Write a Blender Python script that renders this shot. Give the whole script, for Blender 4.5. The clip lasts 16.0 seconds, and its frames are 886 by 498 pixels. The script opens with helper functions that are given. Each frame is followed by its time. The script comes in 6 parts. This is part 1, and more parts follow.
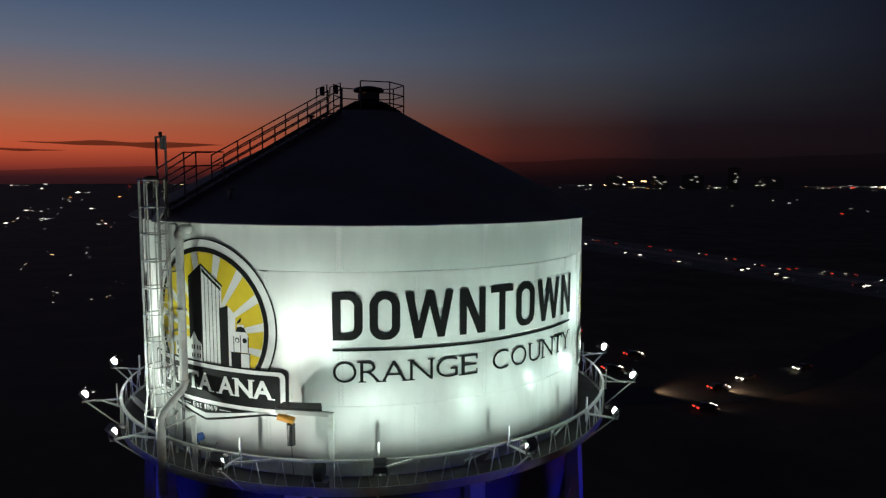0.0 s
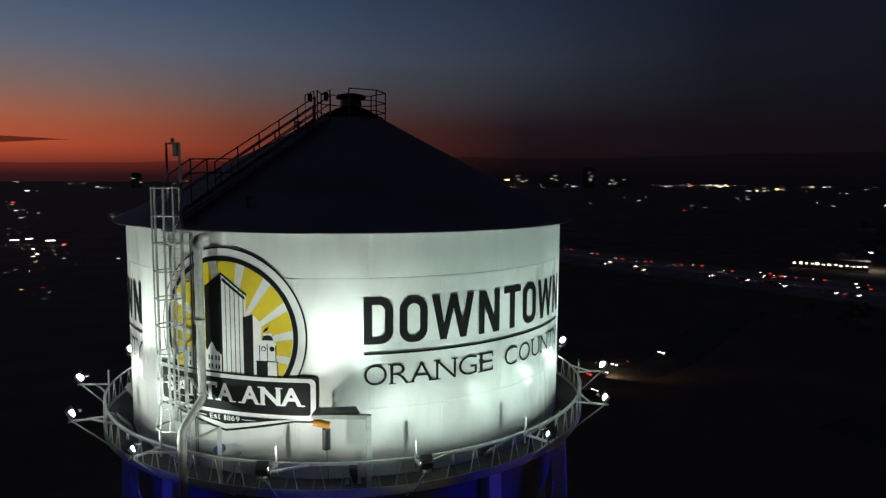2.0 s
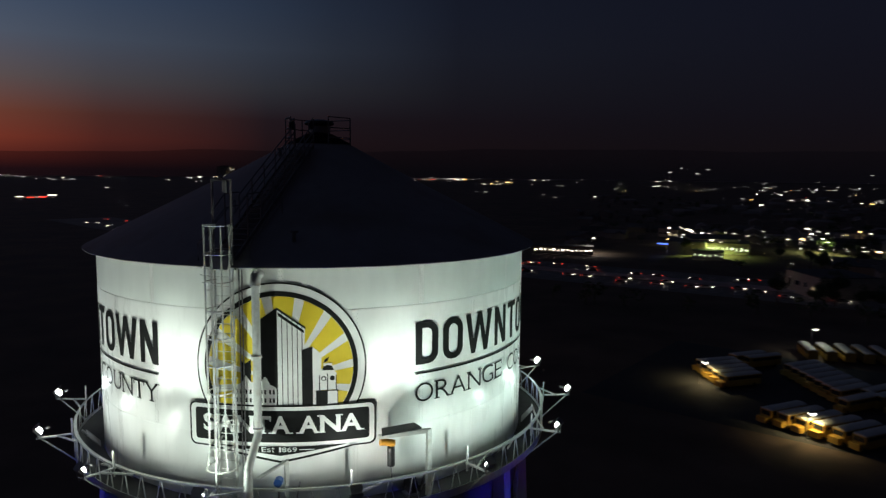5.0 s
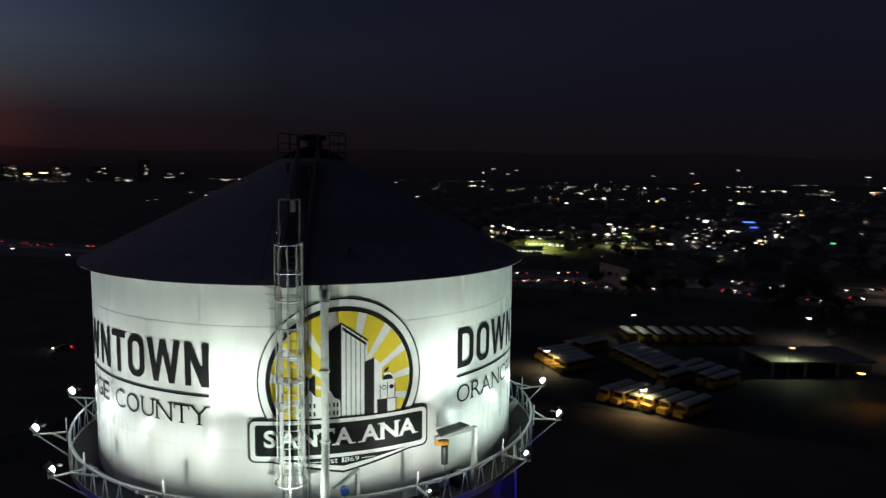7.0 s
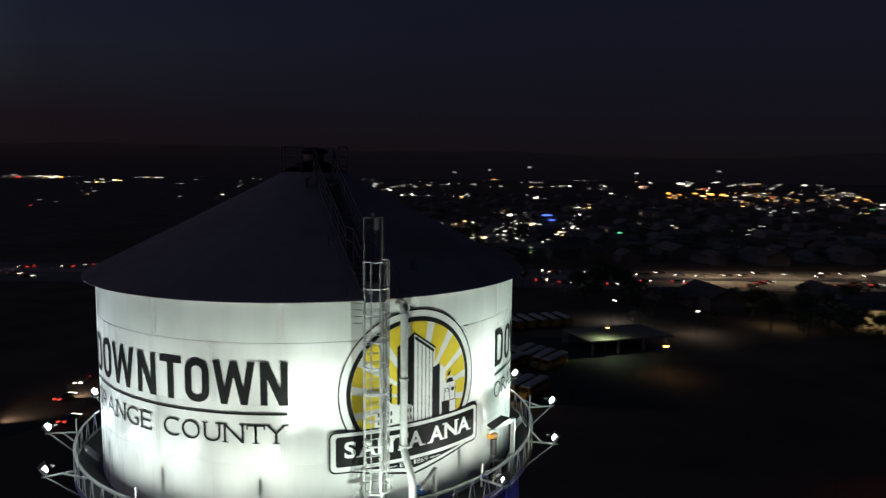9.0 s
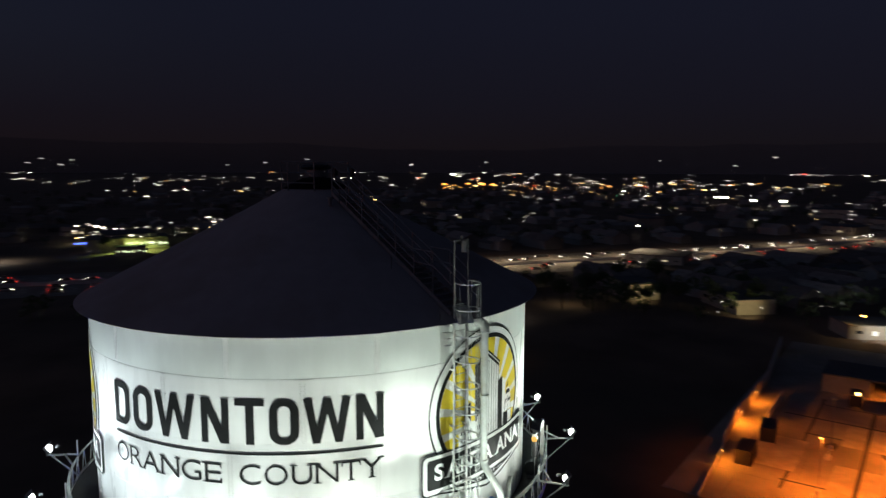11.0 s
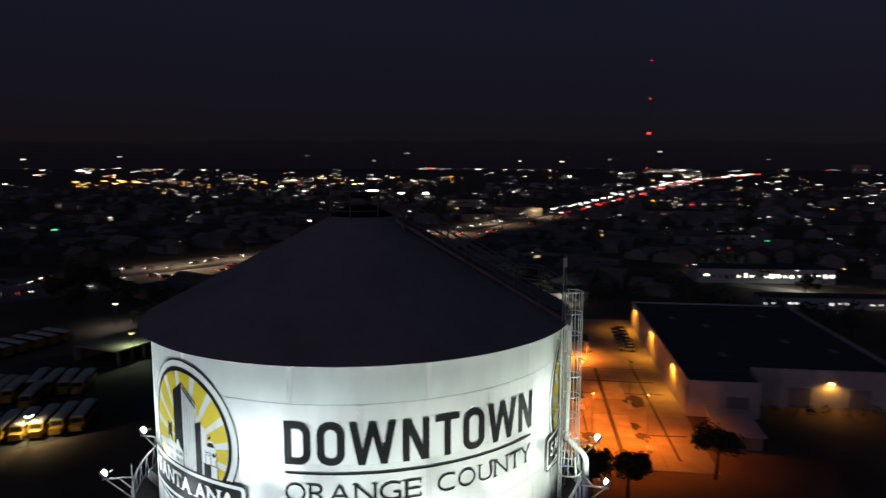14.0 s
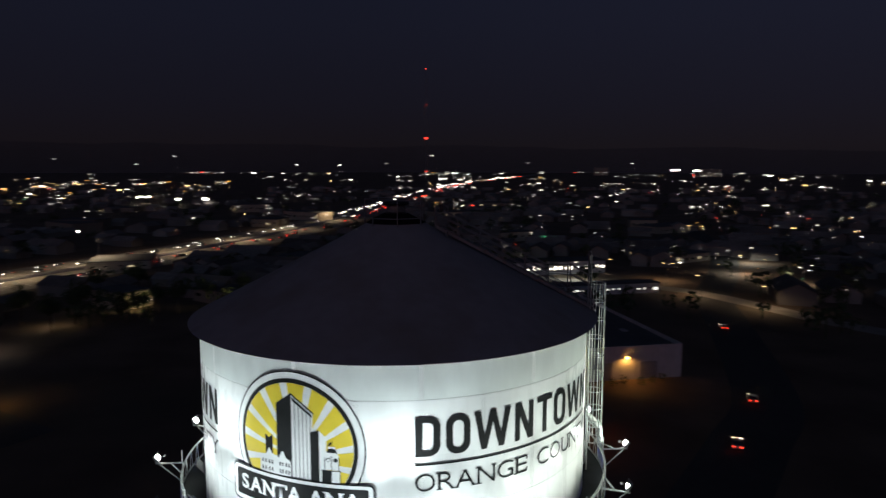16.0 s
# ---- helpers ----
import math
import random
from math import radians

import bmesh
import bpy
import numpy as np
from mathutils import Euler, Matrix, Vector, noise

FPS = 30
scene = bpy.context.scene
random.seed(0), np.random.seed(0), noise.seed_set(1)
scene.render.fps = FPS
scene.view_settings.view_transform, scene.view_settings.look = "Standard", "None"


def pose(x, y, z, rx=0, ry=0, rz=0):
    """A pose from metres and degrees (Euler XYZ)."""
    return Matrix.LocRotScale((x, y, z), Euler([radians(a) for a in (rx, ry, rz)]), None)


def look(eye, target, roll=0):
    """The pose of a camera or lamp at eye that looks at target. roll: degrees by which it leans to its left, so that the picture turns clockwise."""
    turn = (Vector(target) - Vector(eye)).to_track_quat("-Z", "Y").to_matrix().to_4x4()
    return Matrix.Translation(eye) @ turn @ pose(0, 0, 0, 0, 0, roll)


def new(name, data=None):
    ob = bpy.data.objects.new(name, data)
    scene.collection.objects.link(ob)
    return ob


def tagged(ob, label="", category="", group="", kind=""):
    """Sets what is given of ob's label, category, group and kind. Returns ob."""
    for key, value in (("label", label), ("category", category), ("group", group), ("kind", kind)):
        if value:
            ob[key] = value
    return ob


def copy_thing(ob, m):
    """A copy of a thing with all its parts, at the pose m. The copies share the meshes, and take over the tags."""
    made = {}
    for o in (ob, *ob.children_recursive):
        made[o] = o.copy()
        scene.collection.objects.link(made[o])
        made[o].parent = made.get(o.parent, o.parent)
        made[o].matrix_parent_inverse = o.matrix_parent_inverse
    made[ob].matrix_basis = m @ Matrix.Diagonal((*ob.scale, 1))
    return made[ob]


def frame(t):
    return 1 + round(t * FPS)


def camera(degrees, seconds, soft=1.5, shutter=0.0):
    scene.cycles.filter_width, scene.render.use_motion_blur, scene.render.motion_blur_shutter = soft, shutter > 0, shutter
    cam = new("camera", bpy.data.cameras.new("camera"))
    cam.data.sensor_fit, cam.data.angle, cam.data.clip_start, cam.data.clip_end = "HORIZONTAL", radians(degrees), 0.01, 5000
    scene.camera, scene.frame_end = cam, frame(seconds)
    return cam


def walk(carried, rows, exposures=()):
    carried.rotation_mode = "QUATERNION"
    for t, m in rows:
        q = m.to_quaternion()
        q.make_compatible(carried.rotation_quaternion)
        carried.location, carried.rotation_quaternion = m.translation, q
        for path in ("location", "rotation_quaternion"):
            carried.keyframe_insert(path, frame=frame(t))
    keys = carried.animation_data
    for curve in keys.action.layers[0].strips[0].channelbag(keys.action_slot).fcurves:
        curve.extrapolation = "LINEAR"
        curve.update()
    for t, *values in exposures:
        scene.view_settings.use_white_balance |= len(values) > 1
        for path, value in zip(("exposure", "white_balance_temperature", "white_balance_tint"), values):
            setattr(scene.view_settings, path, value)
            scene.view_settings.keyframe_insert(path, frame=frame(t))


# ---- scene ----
cam = camera(66.06, 16.0, soft=1.3, shutter=1.0)
ROWS = [
    (0.0, 3.077, -29.802, 44.547, -0.239, -5.961, -0.191),
    (0.5, 1.942, -30.018, 44.556, -2.762, -6.062, -0.235),
    (1.0, 0.738, -30.183, 44.655, -5.473, -6.030, -0.290),
    (1.5, -0.567, -30.300, 44.726, -8.307, -6.049, -0.339),
    (2.0, -1.964, -30.389, 44.858, -11.304, -6.059, -0.376),
    (2.5, -3.442, -30.352, 45.100, -14.505, -6.105, -0.414),
    (3.0, -4.990, -30.258, 45.332, -17.805, -6.238, -0.458),
    (3.5, -6.611, -30.086, 45.578, -21.277, -6.340, -0.495),
    (4.0, -8.259, -29.867, 45.853, -24.821, -6.431, -0.525),
    (6.5, -17.028, -26.565, 46.518, -43.458, -6.294, -0.627),
    (7.0, -18.803, -25.449, 46.726, -47.231, -6.282, -0.678),
    (7.5, -20.574, -24.198, 46.889, -51.115, -6.310, -0.721),
    (8.0, -22.311, -22.743, 47.071, -55.223, -6.368, -0.744),
    (10.5, -28.246, -12.358, 47.994, -76.859, -6.694, -0.232),
    (11.0, -28.735, -9.629, 48.329, -81.944, -6.952, -0.163),
    (11.5, -29.291, -6.887, 48.649, -86.948, -7.207, -0.136),
    (12.0, -29.834, -4.115, 48.946, -91.761, -7.354, -0.144),
    (12.5, -30.270, -1.276, 49.205, -96.586, -7.422, -0.150),
    (13.0, -30.592, 1.659, 49.416, -101.386, -7.423, -0.144),
    (13.5, -30.630, 4.652, 49.607, -106.211, -7.384, -0.118),
    (14.0, -30.403, 7.653, 49.785, -110.956, -7.322, -0.107),
    (14.5, -29.906, 10.643, 49.929, -115.714, -7.263, -0.100),
    (15.0, -29.080, 13.547, 49.988, -120.363, -7.226, -0.092),
    (15.5, -27.974, 16.331, 49.978, -124.936, -7.160, -0.082),
    (16.0, -26.687, 19.037, 50.072, -129.456, -7.003, -0.075),
]
walk(cam, [(t, pose(x, y, z, 90 + pitch, roll, yaw)) for t, x, y, z, yaw, pitch, roll in ROWS],
     [(0.0, 0.02), (4.0, 0.08), (8.0, 0.24), (10.5, 0.40), (13.0, 0.42), (16.0, 0.42)])

# ---- world: last glow of sunset ----
GZ = -0.8          # ground level
SUNSET = 128.0     # bearing of the afterglow, degrees from +x


def lin(*c):
    return tuple(((v / 255 + 0.055) / 1.055) ** 2.4 if v > 10 else v / 255 / 12.92 for v in c)


world = bpy.data.worlds.new("dusk_sky")
scene.world = world
world.use_nodes = True
wt = world.node_tree
wt.nodes.clear()


def wn(kind):
    return wt.nodes.new(kind)


def wlink(a, b):
    wt.links.new(a, b)


def math_node(tree, op, a, b=0.0, clamp=False):
    n = tree.nodes.new("ShaderNodeMath")
    n.operation = op
    n.use_clamp = clamp
    for i, v in ((0, a), (1, b)):
        if isinstance(v, (int, float)):
            n.inputs[i].default_value = v
        else:
            tree.links.new(v, n.inputs[i])
    return n.outputs[0]


def ramp(tree, fac, stops, ease=False):
    n = tree.nodes.new("ShaderNodeValToRGB")
    el = n.color_ramp.elements
    while len(el) < len(stops):
        el.new(0.5)
    for e, (p, c) in zip(el, stops):
        e.position = p
        e.color = (*c, 1) if len(c) == 3 else c
    if ease:
        n.color_ramp.interpolation = "EASE"
    tree.links.new(fac, n.inputs[0])
    return n.outputs[0]


tc = wn("ShaderNodeTexCoord")
sep = wn("ShaderNodeSeparateXYZ")
wlink(tc.outputs["Generated"], sep.inputs[0])
elev = math_node(wt, "MULTIPLY", math_node(wt, "ARCSINE", sep.outputs[2]), 180 / math.pi)
up = math_node(wt, "DIVIDE", math_node(wt, "ADD", elev, 2.0), 42.0, True)
flat = math_node(wt, "SQRT", math_node(wt, "ADD", math_node(wt, "MULTIPLY", sep.outputs[0], sep.outputs[0]),
                                       math_node(wt, "MULTIPLY", sep.outputs[1], sep.outputs[1])))
toward = math_node(wt, "DIVIDE", math_node(wt, "ADD", math_node(wt, "MULTIPLY", sep.outputs[0], math.cos(radians(SUNSET))),
                                           math_node(wt, "MULTIPLY", sep.outputs[1], math.sin(radians(SUNSET)))), flat)


def at(e):
    return (e + 2) / 42


ember = ramp(wt, up, [(0, lin(22, 9, 12)), (at(0), lin(66, 28, 30)), (at(0.8), lin(132, 48, 30)), (at(2.2), lin(184, 76, 40)), (at(4.2), lin(166, 90, 54)),
                      (at(6.5), lin(112, 74, 50)), (at(9.5), lin(48, 36, 30)), (at(13), (0, 0, 0))])
azure = ramp(wt, up, [(at(0), lin(4, 3, 5)), (at(4), lin(32, 26, 32)), (at(6.5), lin(70, 75, 82)), (at(9.5), lin(81, 94, 112)), (at(12.5), lin(68, 86, 111)),
                      (at(17), lin(49, 66, 90)), (at(24), lin(46, 58, 80)), (1, lin(30, 37, 54))])
cool = ramp(wt, up, [(0, lin(10, 9, 14)), (at(0), lin(14, 12, 16)), (at(1.5), lin(18, 15, 19)), (at(5), lin(18, 17, 25)), (at(11), lin(19, 20, 31)),
                     (at(18), lin(19, 22, 35)), (at(26), lin(14, 15, 24)), (1, lin(13, 14, 21))])
half = math_node(wt, "ADD", math_node(wt, "MULTIPLY", toward, 0.5), 0.5)
narrow = ramp(wt, half, [(0.0, (0, 0, 0)), (0.55, (0.002,) * 3), (0.70, (0.006,) * 3), (0.78, (0.011,) * 3), (0.86, (0.12,) * 3), (0.92, (0.38,) * 3), (0.97, (0.78,) * 3), (1, (1, 1, 1))])
wide = ramp(wt, half, [(0.3, (0, 0, 0)), (0.42, (0.005,) * 3), (0.54, (0.018,) * 3), (0.66, (0.04,) * 3), (0.74, (0.16,) * 3), (0.86, (0.48,) * 3), (0.95, (0.84,) * 3), (1, (1, 1, 1))])


def add_scaled(base, col, fac):
    sc = wt.nodes.new("ShaderNodeVectorMath")
    sc.operation = "MULTIPLY"
    wlink(col, sc.inputs[0])
    wlink(fac, sc.inputs[1])
    ad = wt.nodes.new("ShaderNodeVectorMath")
    ad.operation = "ADD"
    wlink(base, ad.inputs[0])
    wlink(sc.outputs[0], ad.inputs[1])
    return ad.outputs[0]


city_side = math_node(wt, "DIVIDE", math_node(wt, "ADD", math_node(wt, "MULTIPLY", sep.outputs[0], math.cos(radians(-88))),
                                              math_node(wt, "MULTIPLY", sep.outputs[1], math.sin(radians(-88)))), flat)
share = ramp(wt, math_node(wt, "ADD", math_node(wt, "MULTIPLY", city_side, 0.5), 0.5), [(0, (0.74,) * 3), (0.45, (0.86,) * 3), (0.8, (0.92,) * 3), (1, (1.15,) * 3)])
dim = wt.nodes.new("ShaderNodeVectorMath")
dim.operation = "MULTIPLY"
wlink(cool, dim.inputs[0])
wlink(share, dim.inputs[1])
sky = add_scaled(add_scaled(dim.outputs[0], ember, narrow), azure, wide)
bg = wn("ShaderNodeBackground")
wout = wn("ShaderNodeOutputWorld")
wlink(sky, bg.inputs[0])
bg.inputs[1].default_value = 1.0
wlink(bg.outputs[0], wout.inputs[0])

# ---- materials ----


def material(name, col, rough=0.6, metal=0.0, vary=0.15, scale=3.0, bump=0.0, stain=None, stain_scale=0.6, stretch=(1, 1, 1), spec=0.5, objvar=0.0):
    m = bpy.data.materials.new(name)
    m.use_nodes = True
    t = m.node_tree
    b = t.nodes["Principled BSDF"]
    b.inputs["Metallic"].default_value = metal
    b.inputs["Specular IOR Level"].default_value = spec
    geo = t.nodes.new("ShaderNodeNewGeometry")
    mp = t.nodes.new("ShaderNodeMapping")
    mp.inputs["Scale"].default_value = stretch
    t.links.new(geo.outputs["Position"], mp.inputs[0])
    fine = t.nodes.new("ShaderNodeTexNoise")
    fine.inputs["Scale"].default_value = scale
    fine.inputs["Detail"].default_value = 6
    t.links.new(mp.outputs[0], fine.inputs["Vector"])
    big = t.nodes.new("ShaderNodeTexNoise")
    big.inputs["Scale"].default_value = stain_scale
    big.inputs["Detail"].default_value = 4
    t.links.new(mp.outputs[0], big.inputs["Vector"])
    lo = tuple(c * (1 - vary) for c in col)
    hi = tuple(min(1, c * (1 + vary)) for c in col)
    base = ramp(t, fine.outputs["Fac"], [(0.3, lo), (0.7, hi)])
    mx = t.nodes.new("ShaderNodeMix")
    mx.data_type = "RGBA"
    mask = ramp(t, big.outputs["Fac"], [(0.5, (0, 0, 0)), (0.75, (0.7, 0.7, 0.7))])
    t.links.new(mask, mx.inputs[0])
    t.links.new(base, mx.inputs[6])
    mx.inputs[7].default_value = (*(stain or tuple(c * 0.75 for c in col)), 1)
    out = mx.outputs[2]
    if objvar:
        oi = t.nodes.new("ShaderNodeObjectInfo")
        hs = t.nodes.new("ShaderNodeHueSaturation")
        t.links.new(math_node(t, "ADD", math_node(t, "MULTIPLY", oi.outputs["Random"], 2 * objvar), 1 - objvar), hs.inputs["Value"])
        t.links.new(out, hs.inputs["Color"])
        out = hs.outputs[0]
    t.links.new(out, b.inputs["Base Color"])
    rr = ramp(t, fine.outputs["Fac"], [(0.3, (max(0, rough - 0.08),) * 3), (0.7, (min(1, rough + 0.08),) * 3)])
    t.links.new(rr, b.inputs["Roughness"])
    if bump:
        bp = t.nodes.new("ShaderNodeBump")
        bp.inputs["Strength"].default_value = bump
        bp.inputs["Distance"].default_value = 0.02
        t.links.new(fine.outputs["Fac"], bp.inputs["Height"])
        t.links.new(bp.outputs[0], b.inputs["Normal"])
    return m


def glowing(name, col, strength, sample=False):
    m = bpy.data.materials.new(name)
    m.use_nodes = True
    t = m.node_tree
    t.nodes.clear()
    e = t.nodes.new("ShaderNodeEmission")
    e.inputs[0].default_value = (*col, 1)
    e.inputs[1].default_value = strength
    o = t.nodes.new("ShaderNodeOutputMaterial")
    t.links.new(e.outputs[0], o.inputs[0])
    if not sample:
        m.cycles.emission_sampling = "NONE"
    return m


TANK_WHITE = material("tank_white_paint", (0.74, 0.76, 0.74), 0.3, spec=0.13, vary=0.03, scale=2.2, stain=(0.67, 0.69, 0.66), stain_scale=0.9, stretch=(1, 1, 0.25), bump=0.06, objvar=0.035)
# top course in a greyer, darker tone than the plates below it
TOP_COURSE = material("grey_top_course_paint", (0.575, 0.61, 0.585), 0.4, spec=0.13, vary=0.05, scale=2.0, stain=(0.52, 0.55, 0.53), stain_scale=0.7, stretch=(1, 1, 0.3), bump=0.06, objvar=0.05)
SEAM = material("seam_shadow_paint", (0.40, 0.41, 0.39), 0.6, vary=0.15, scale=9)
ROOF = material("roof_grey_paint", (0.31, 0.295, 0.31), 0.85, vary=0.08, scale=1.6, stain=(0.22, 0.19, 0.165), stain_scale=0.35)
STEEL = material("painted_steel", (0.46, 0.48, 0.46), 0.45, vary=0.10, scale=8, stain=(0.36, 0.31, 0.26), stain_scale=2.5)
DARK_STEEL = material("grey_steel", (0.22, 0.22, 0.23), 0.5, metal=0.3, vary=0.15, scale=7, stain=(0.14, 0.11, 0.09), stain_scale=2)
GRATING = material("deck_plate", (0.055, 0.055, 0.055), 0.85, vary=0.2, scale=12, stain=(0.035, 0.032, 0.03), stain_scale=2)
PAINT_BLACK = material("sign_black_paint", (0.011, 0.012, 0.012), 0.55, vary=0.25, scale=3, spec=0.10)
PAINT_WHITE = material("sign_white_paint", (0.76, 0.78, 0.76), 0.38, vary=0.03, scale=3)
PAINT_YELLOW = material("sign_yellow_paint", (0.72, 0.56, 0.035), 0.42, vary=0.05, scale=3)
BLACK_PLASTIC = material("black_housing", (0.02, 0.02, 0.022), 0.4, vary=0.2, scale=10)
MATT_BLACK = material("matt_black", (0.012, 0.012, 0.012), 0.95, vary=0.1, scale=10, spec=0.1)
ORANGE_CASE = material("orange_lacquer", (0.62, 0.28, 0.04), 0.4, vary=0.1, scale=10)
BLUE_CASE = material("blue_lacquer", (0.03, 0.09, 0.30), 0.4, vary=0.1, scale=10)
# underside shade is put into this dark grey; the tank itself is white
BELLY_SHADE = material("belly_shade_grey", (0.13, 0.135, 0.15), 0.6, vary=0.08, scale=1.5)
EARTH = material("dark_ground", (0.13, 0.088, 0.062), 0.95, vary=0.4, scale=0.05, stain=(0.06, 0.058, 0.04), stain_scale=0.012)
ASPHALT = material("asphalt", (0.055, 0.054, 0.052), 0.85, vary=0.25, scale=0.6, stain=(0.035, 0.035, 0.035), stain_scale=0.05)
FREEWAY = material("concrete_carriageway", (0.22, 0.20, 0.18), 0.85, vary=0.2, scale=0.3, stain=(0.10, 0.095, 0.09), stain_scale=0.03)
YARD = material("yard_concrete", (0.24, 0.22, 0.20), 0.85, vary=0.18, scale=0.25, stain=(0.12, 0.11, 0.10), stain_scale=0.06)
LINE = material("road_line_paint", (0.65, 0.64, 0.58), 0.7, vary=0.2, scale=2)
PATCH = material("tar_patch", (0.05, 0.047, 0.045), 0.9, vary=0.2, scale=1)
CONCRETE = material("tilt_up_concrete", (0.46, 0.45, 0.47), 0.8, vary=0.08, scale=0.8, stain=(0.36, 0.35, 0.36), stain_scale=0.15, objvar=0.1)
FLATROOF = material("roof_felt", (0.085, 0.088, 0.095), 0.9, vary=0.2, scale=0.4, stain=(0.055, 0.056, 0.065), stain_scale=0.08)
SHUTTER = material("roller_shutter", (0.25, 0.25, 0.27), 0.6, vary=0.1, scale=2)
STUCCO = material("stucco", (0.33, 0.29, 0.23), 0.85, vary=0.1, scale=1, objvar=0.3)
HOUSES = material("house_render", (0.22, 0.20, 0.185), 0.9, vary=0.6, scale=0.02, stain=(0.10, 0.09, 0.08), stain_scale=0.05)
HOUSE_ROOF = material("house_shingles", (0.16, 0.145, 0.135), 0.9, vary=0.3, scale=0.6, stain=(0.09, 0.08, 0.075), stain_scale=0.1, objvar=0.5)
BUS_YELLOW = material("bus_yellow", (0.46, 0.28, 0.05), 0.4, vary=0.08, scale=2)
BUS_ROOF = material("bus_white_roof", (0.66, 0.66, 0.62), 0.5, vary=0.08, scale=2)
GLASS = material("dark_glass", (0.02, 0.022, 0.026), 0.1, vary=0.1, scale=1)
RUBBER = material("tyre_rubber", (0.02, 0.02, 0.02), 0.8, vary=0.2, scale=8)
CARPAINT = material("car_paint", (0.16, 0.16, 0.17), 0.3, metal=0.3, vary=0.05, scale=2, objvar=0.8)
BARK = material("bark", (0.09, 0.065, 0.045), 0.9, vary=0.3, scale=6, bump=0.5)
LEAF = material("foliage", (0.05, 0.075, 0.03), 0.7, vary=0.4, scale=3, stain=(0.03, 0.05, 0.02), stain_scale=0.8)
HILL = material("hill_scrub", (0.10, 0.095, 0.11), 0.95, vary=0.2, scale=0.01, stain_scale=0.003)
HAZE = 0.58         # far haze imitated in the hill material: share of sky let through
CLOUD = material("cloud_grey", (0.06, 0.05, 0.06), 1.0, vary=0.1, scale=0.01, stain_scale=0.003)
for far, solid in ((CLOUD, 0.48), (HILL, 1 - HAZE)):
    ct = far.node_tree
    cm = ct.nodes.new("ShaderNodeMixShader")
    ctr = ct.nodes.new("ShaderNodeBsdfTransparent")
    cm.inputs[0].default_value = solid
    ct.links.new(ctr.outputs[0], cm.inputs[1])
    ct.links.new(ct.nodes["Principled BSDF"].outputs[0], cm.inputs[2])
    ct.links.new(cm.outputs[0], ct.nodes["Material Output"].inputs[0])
LED = glowing("led_lens", (0.93, 1.0, 0.94), 16.0)
SODIUM = glowing("sodium_lens", (1.0, 0.42, 0.08), 22.0)
L_WHITE = glowing("street_white", (1.0, 0.95, 0.85), 7.0)
L_SOFT = glowing("street_soft", (1.0, 0.90, 0.75), 3.2)
L_DIM = glowing("street_dim", (0.95, 0.92, 0.82), 1.05)
L_WARM = glowing("street_warm", (1.0, 0.62, 0.24), 4.0)
L_AMBER = glowing("street_amber", (1.0, 0.40, 0.08), 3.0)
L_GREEN = glowing("sign_green", (0.15, 1.0, 0.40), 1.2)
L_BLUE = glowing("sign_blue", (0.08, 0.16, 1.0), 2.4)
L_RED = glowing("tail_red", (1.0, 0.05, 0.03), 2.6)
L_HEAD = glowing("headlamp_white", (1.0, 0.93, 0.80), 9.0)
L_WINDOW = glowing("lit_window", (1.0, 0.80, 0.48), 0.55)
L_SHOP = glowing("lit_shopfront", (0.85, 1.0, 0.60), 1.6)

# ---- mesh tools ----


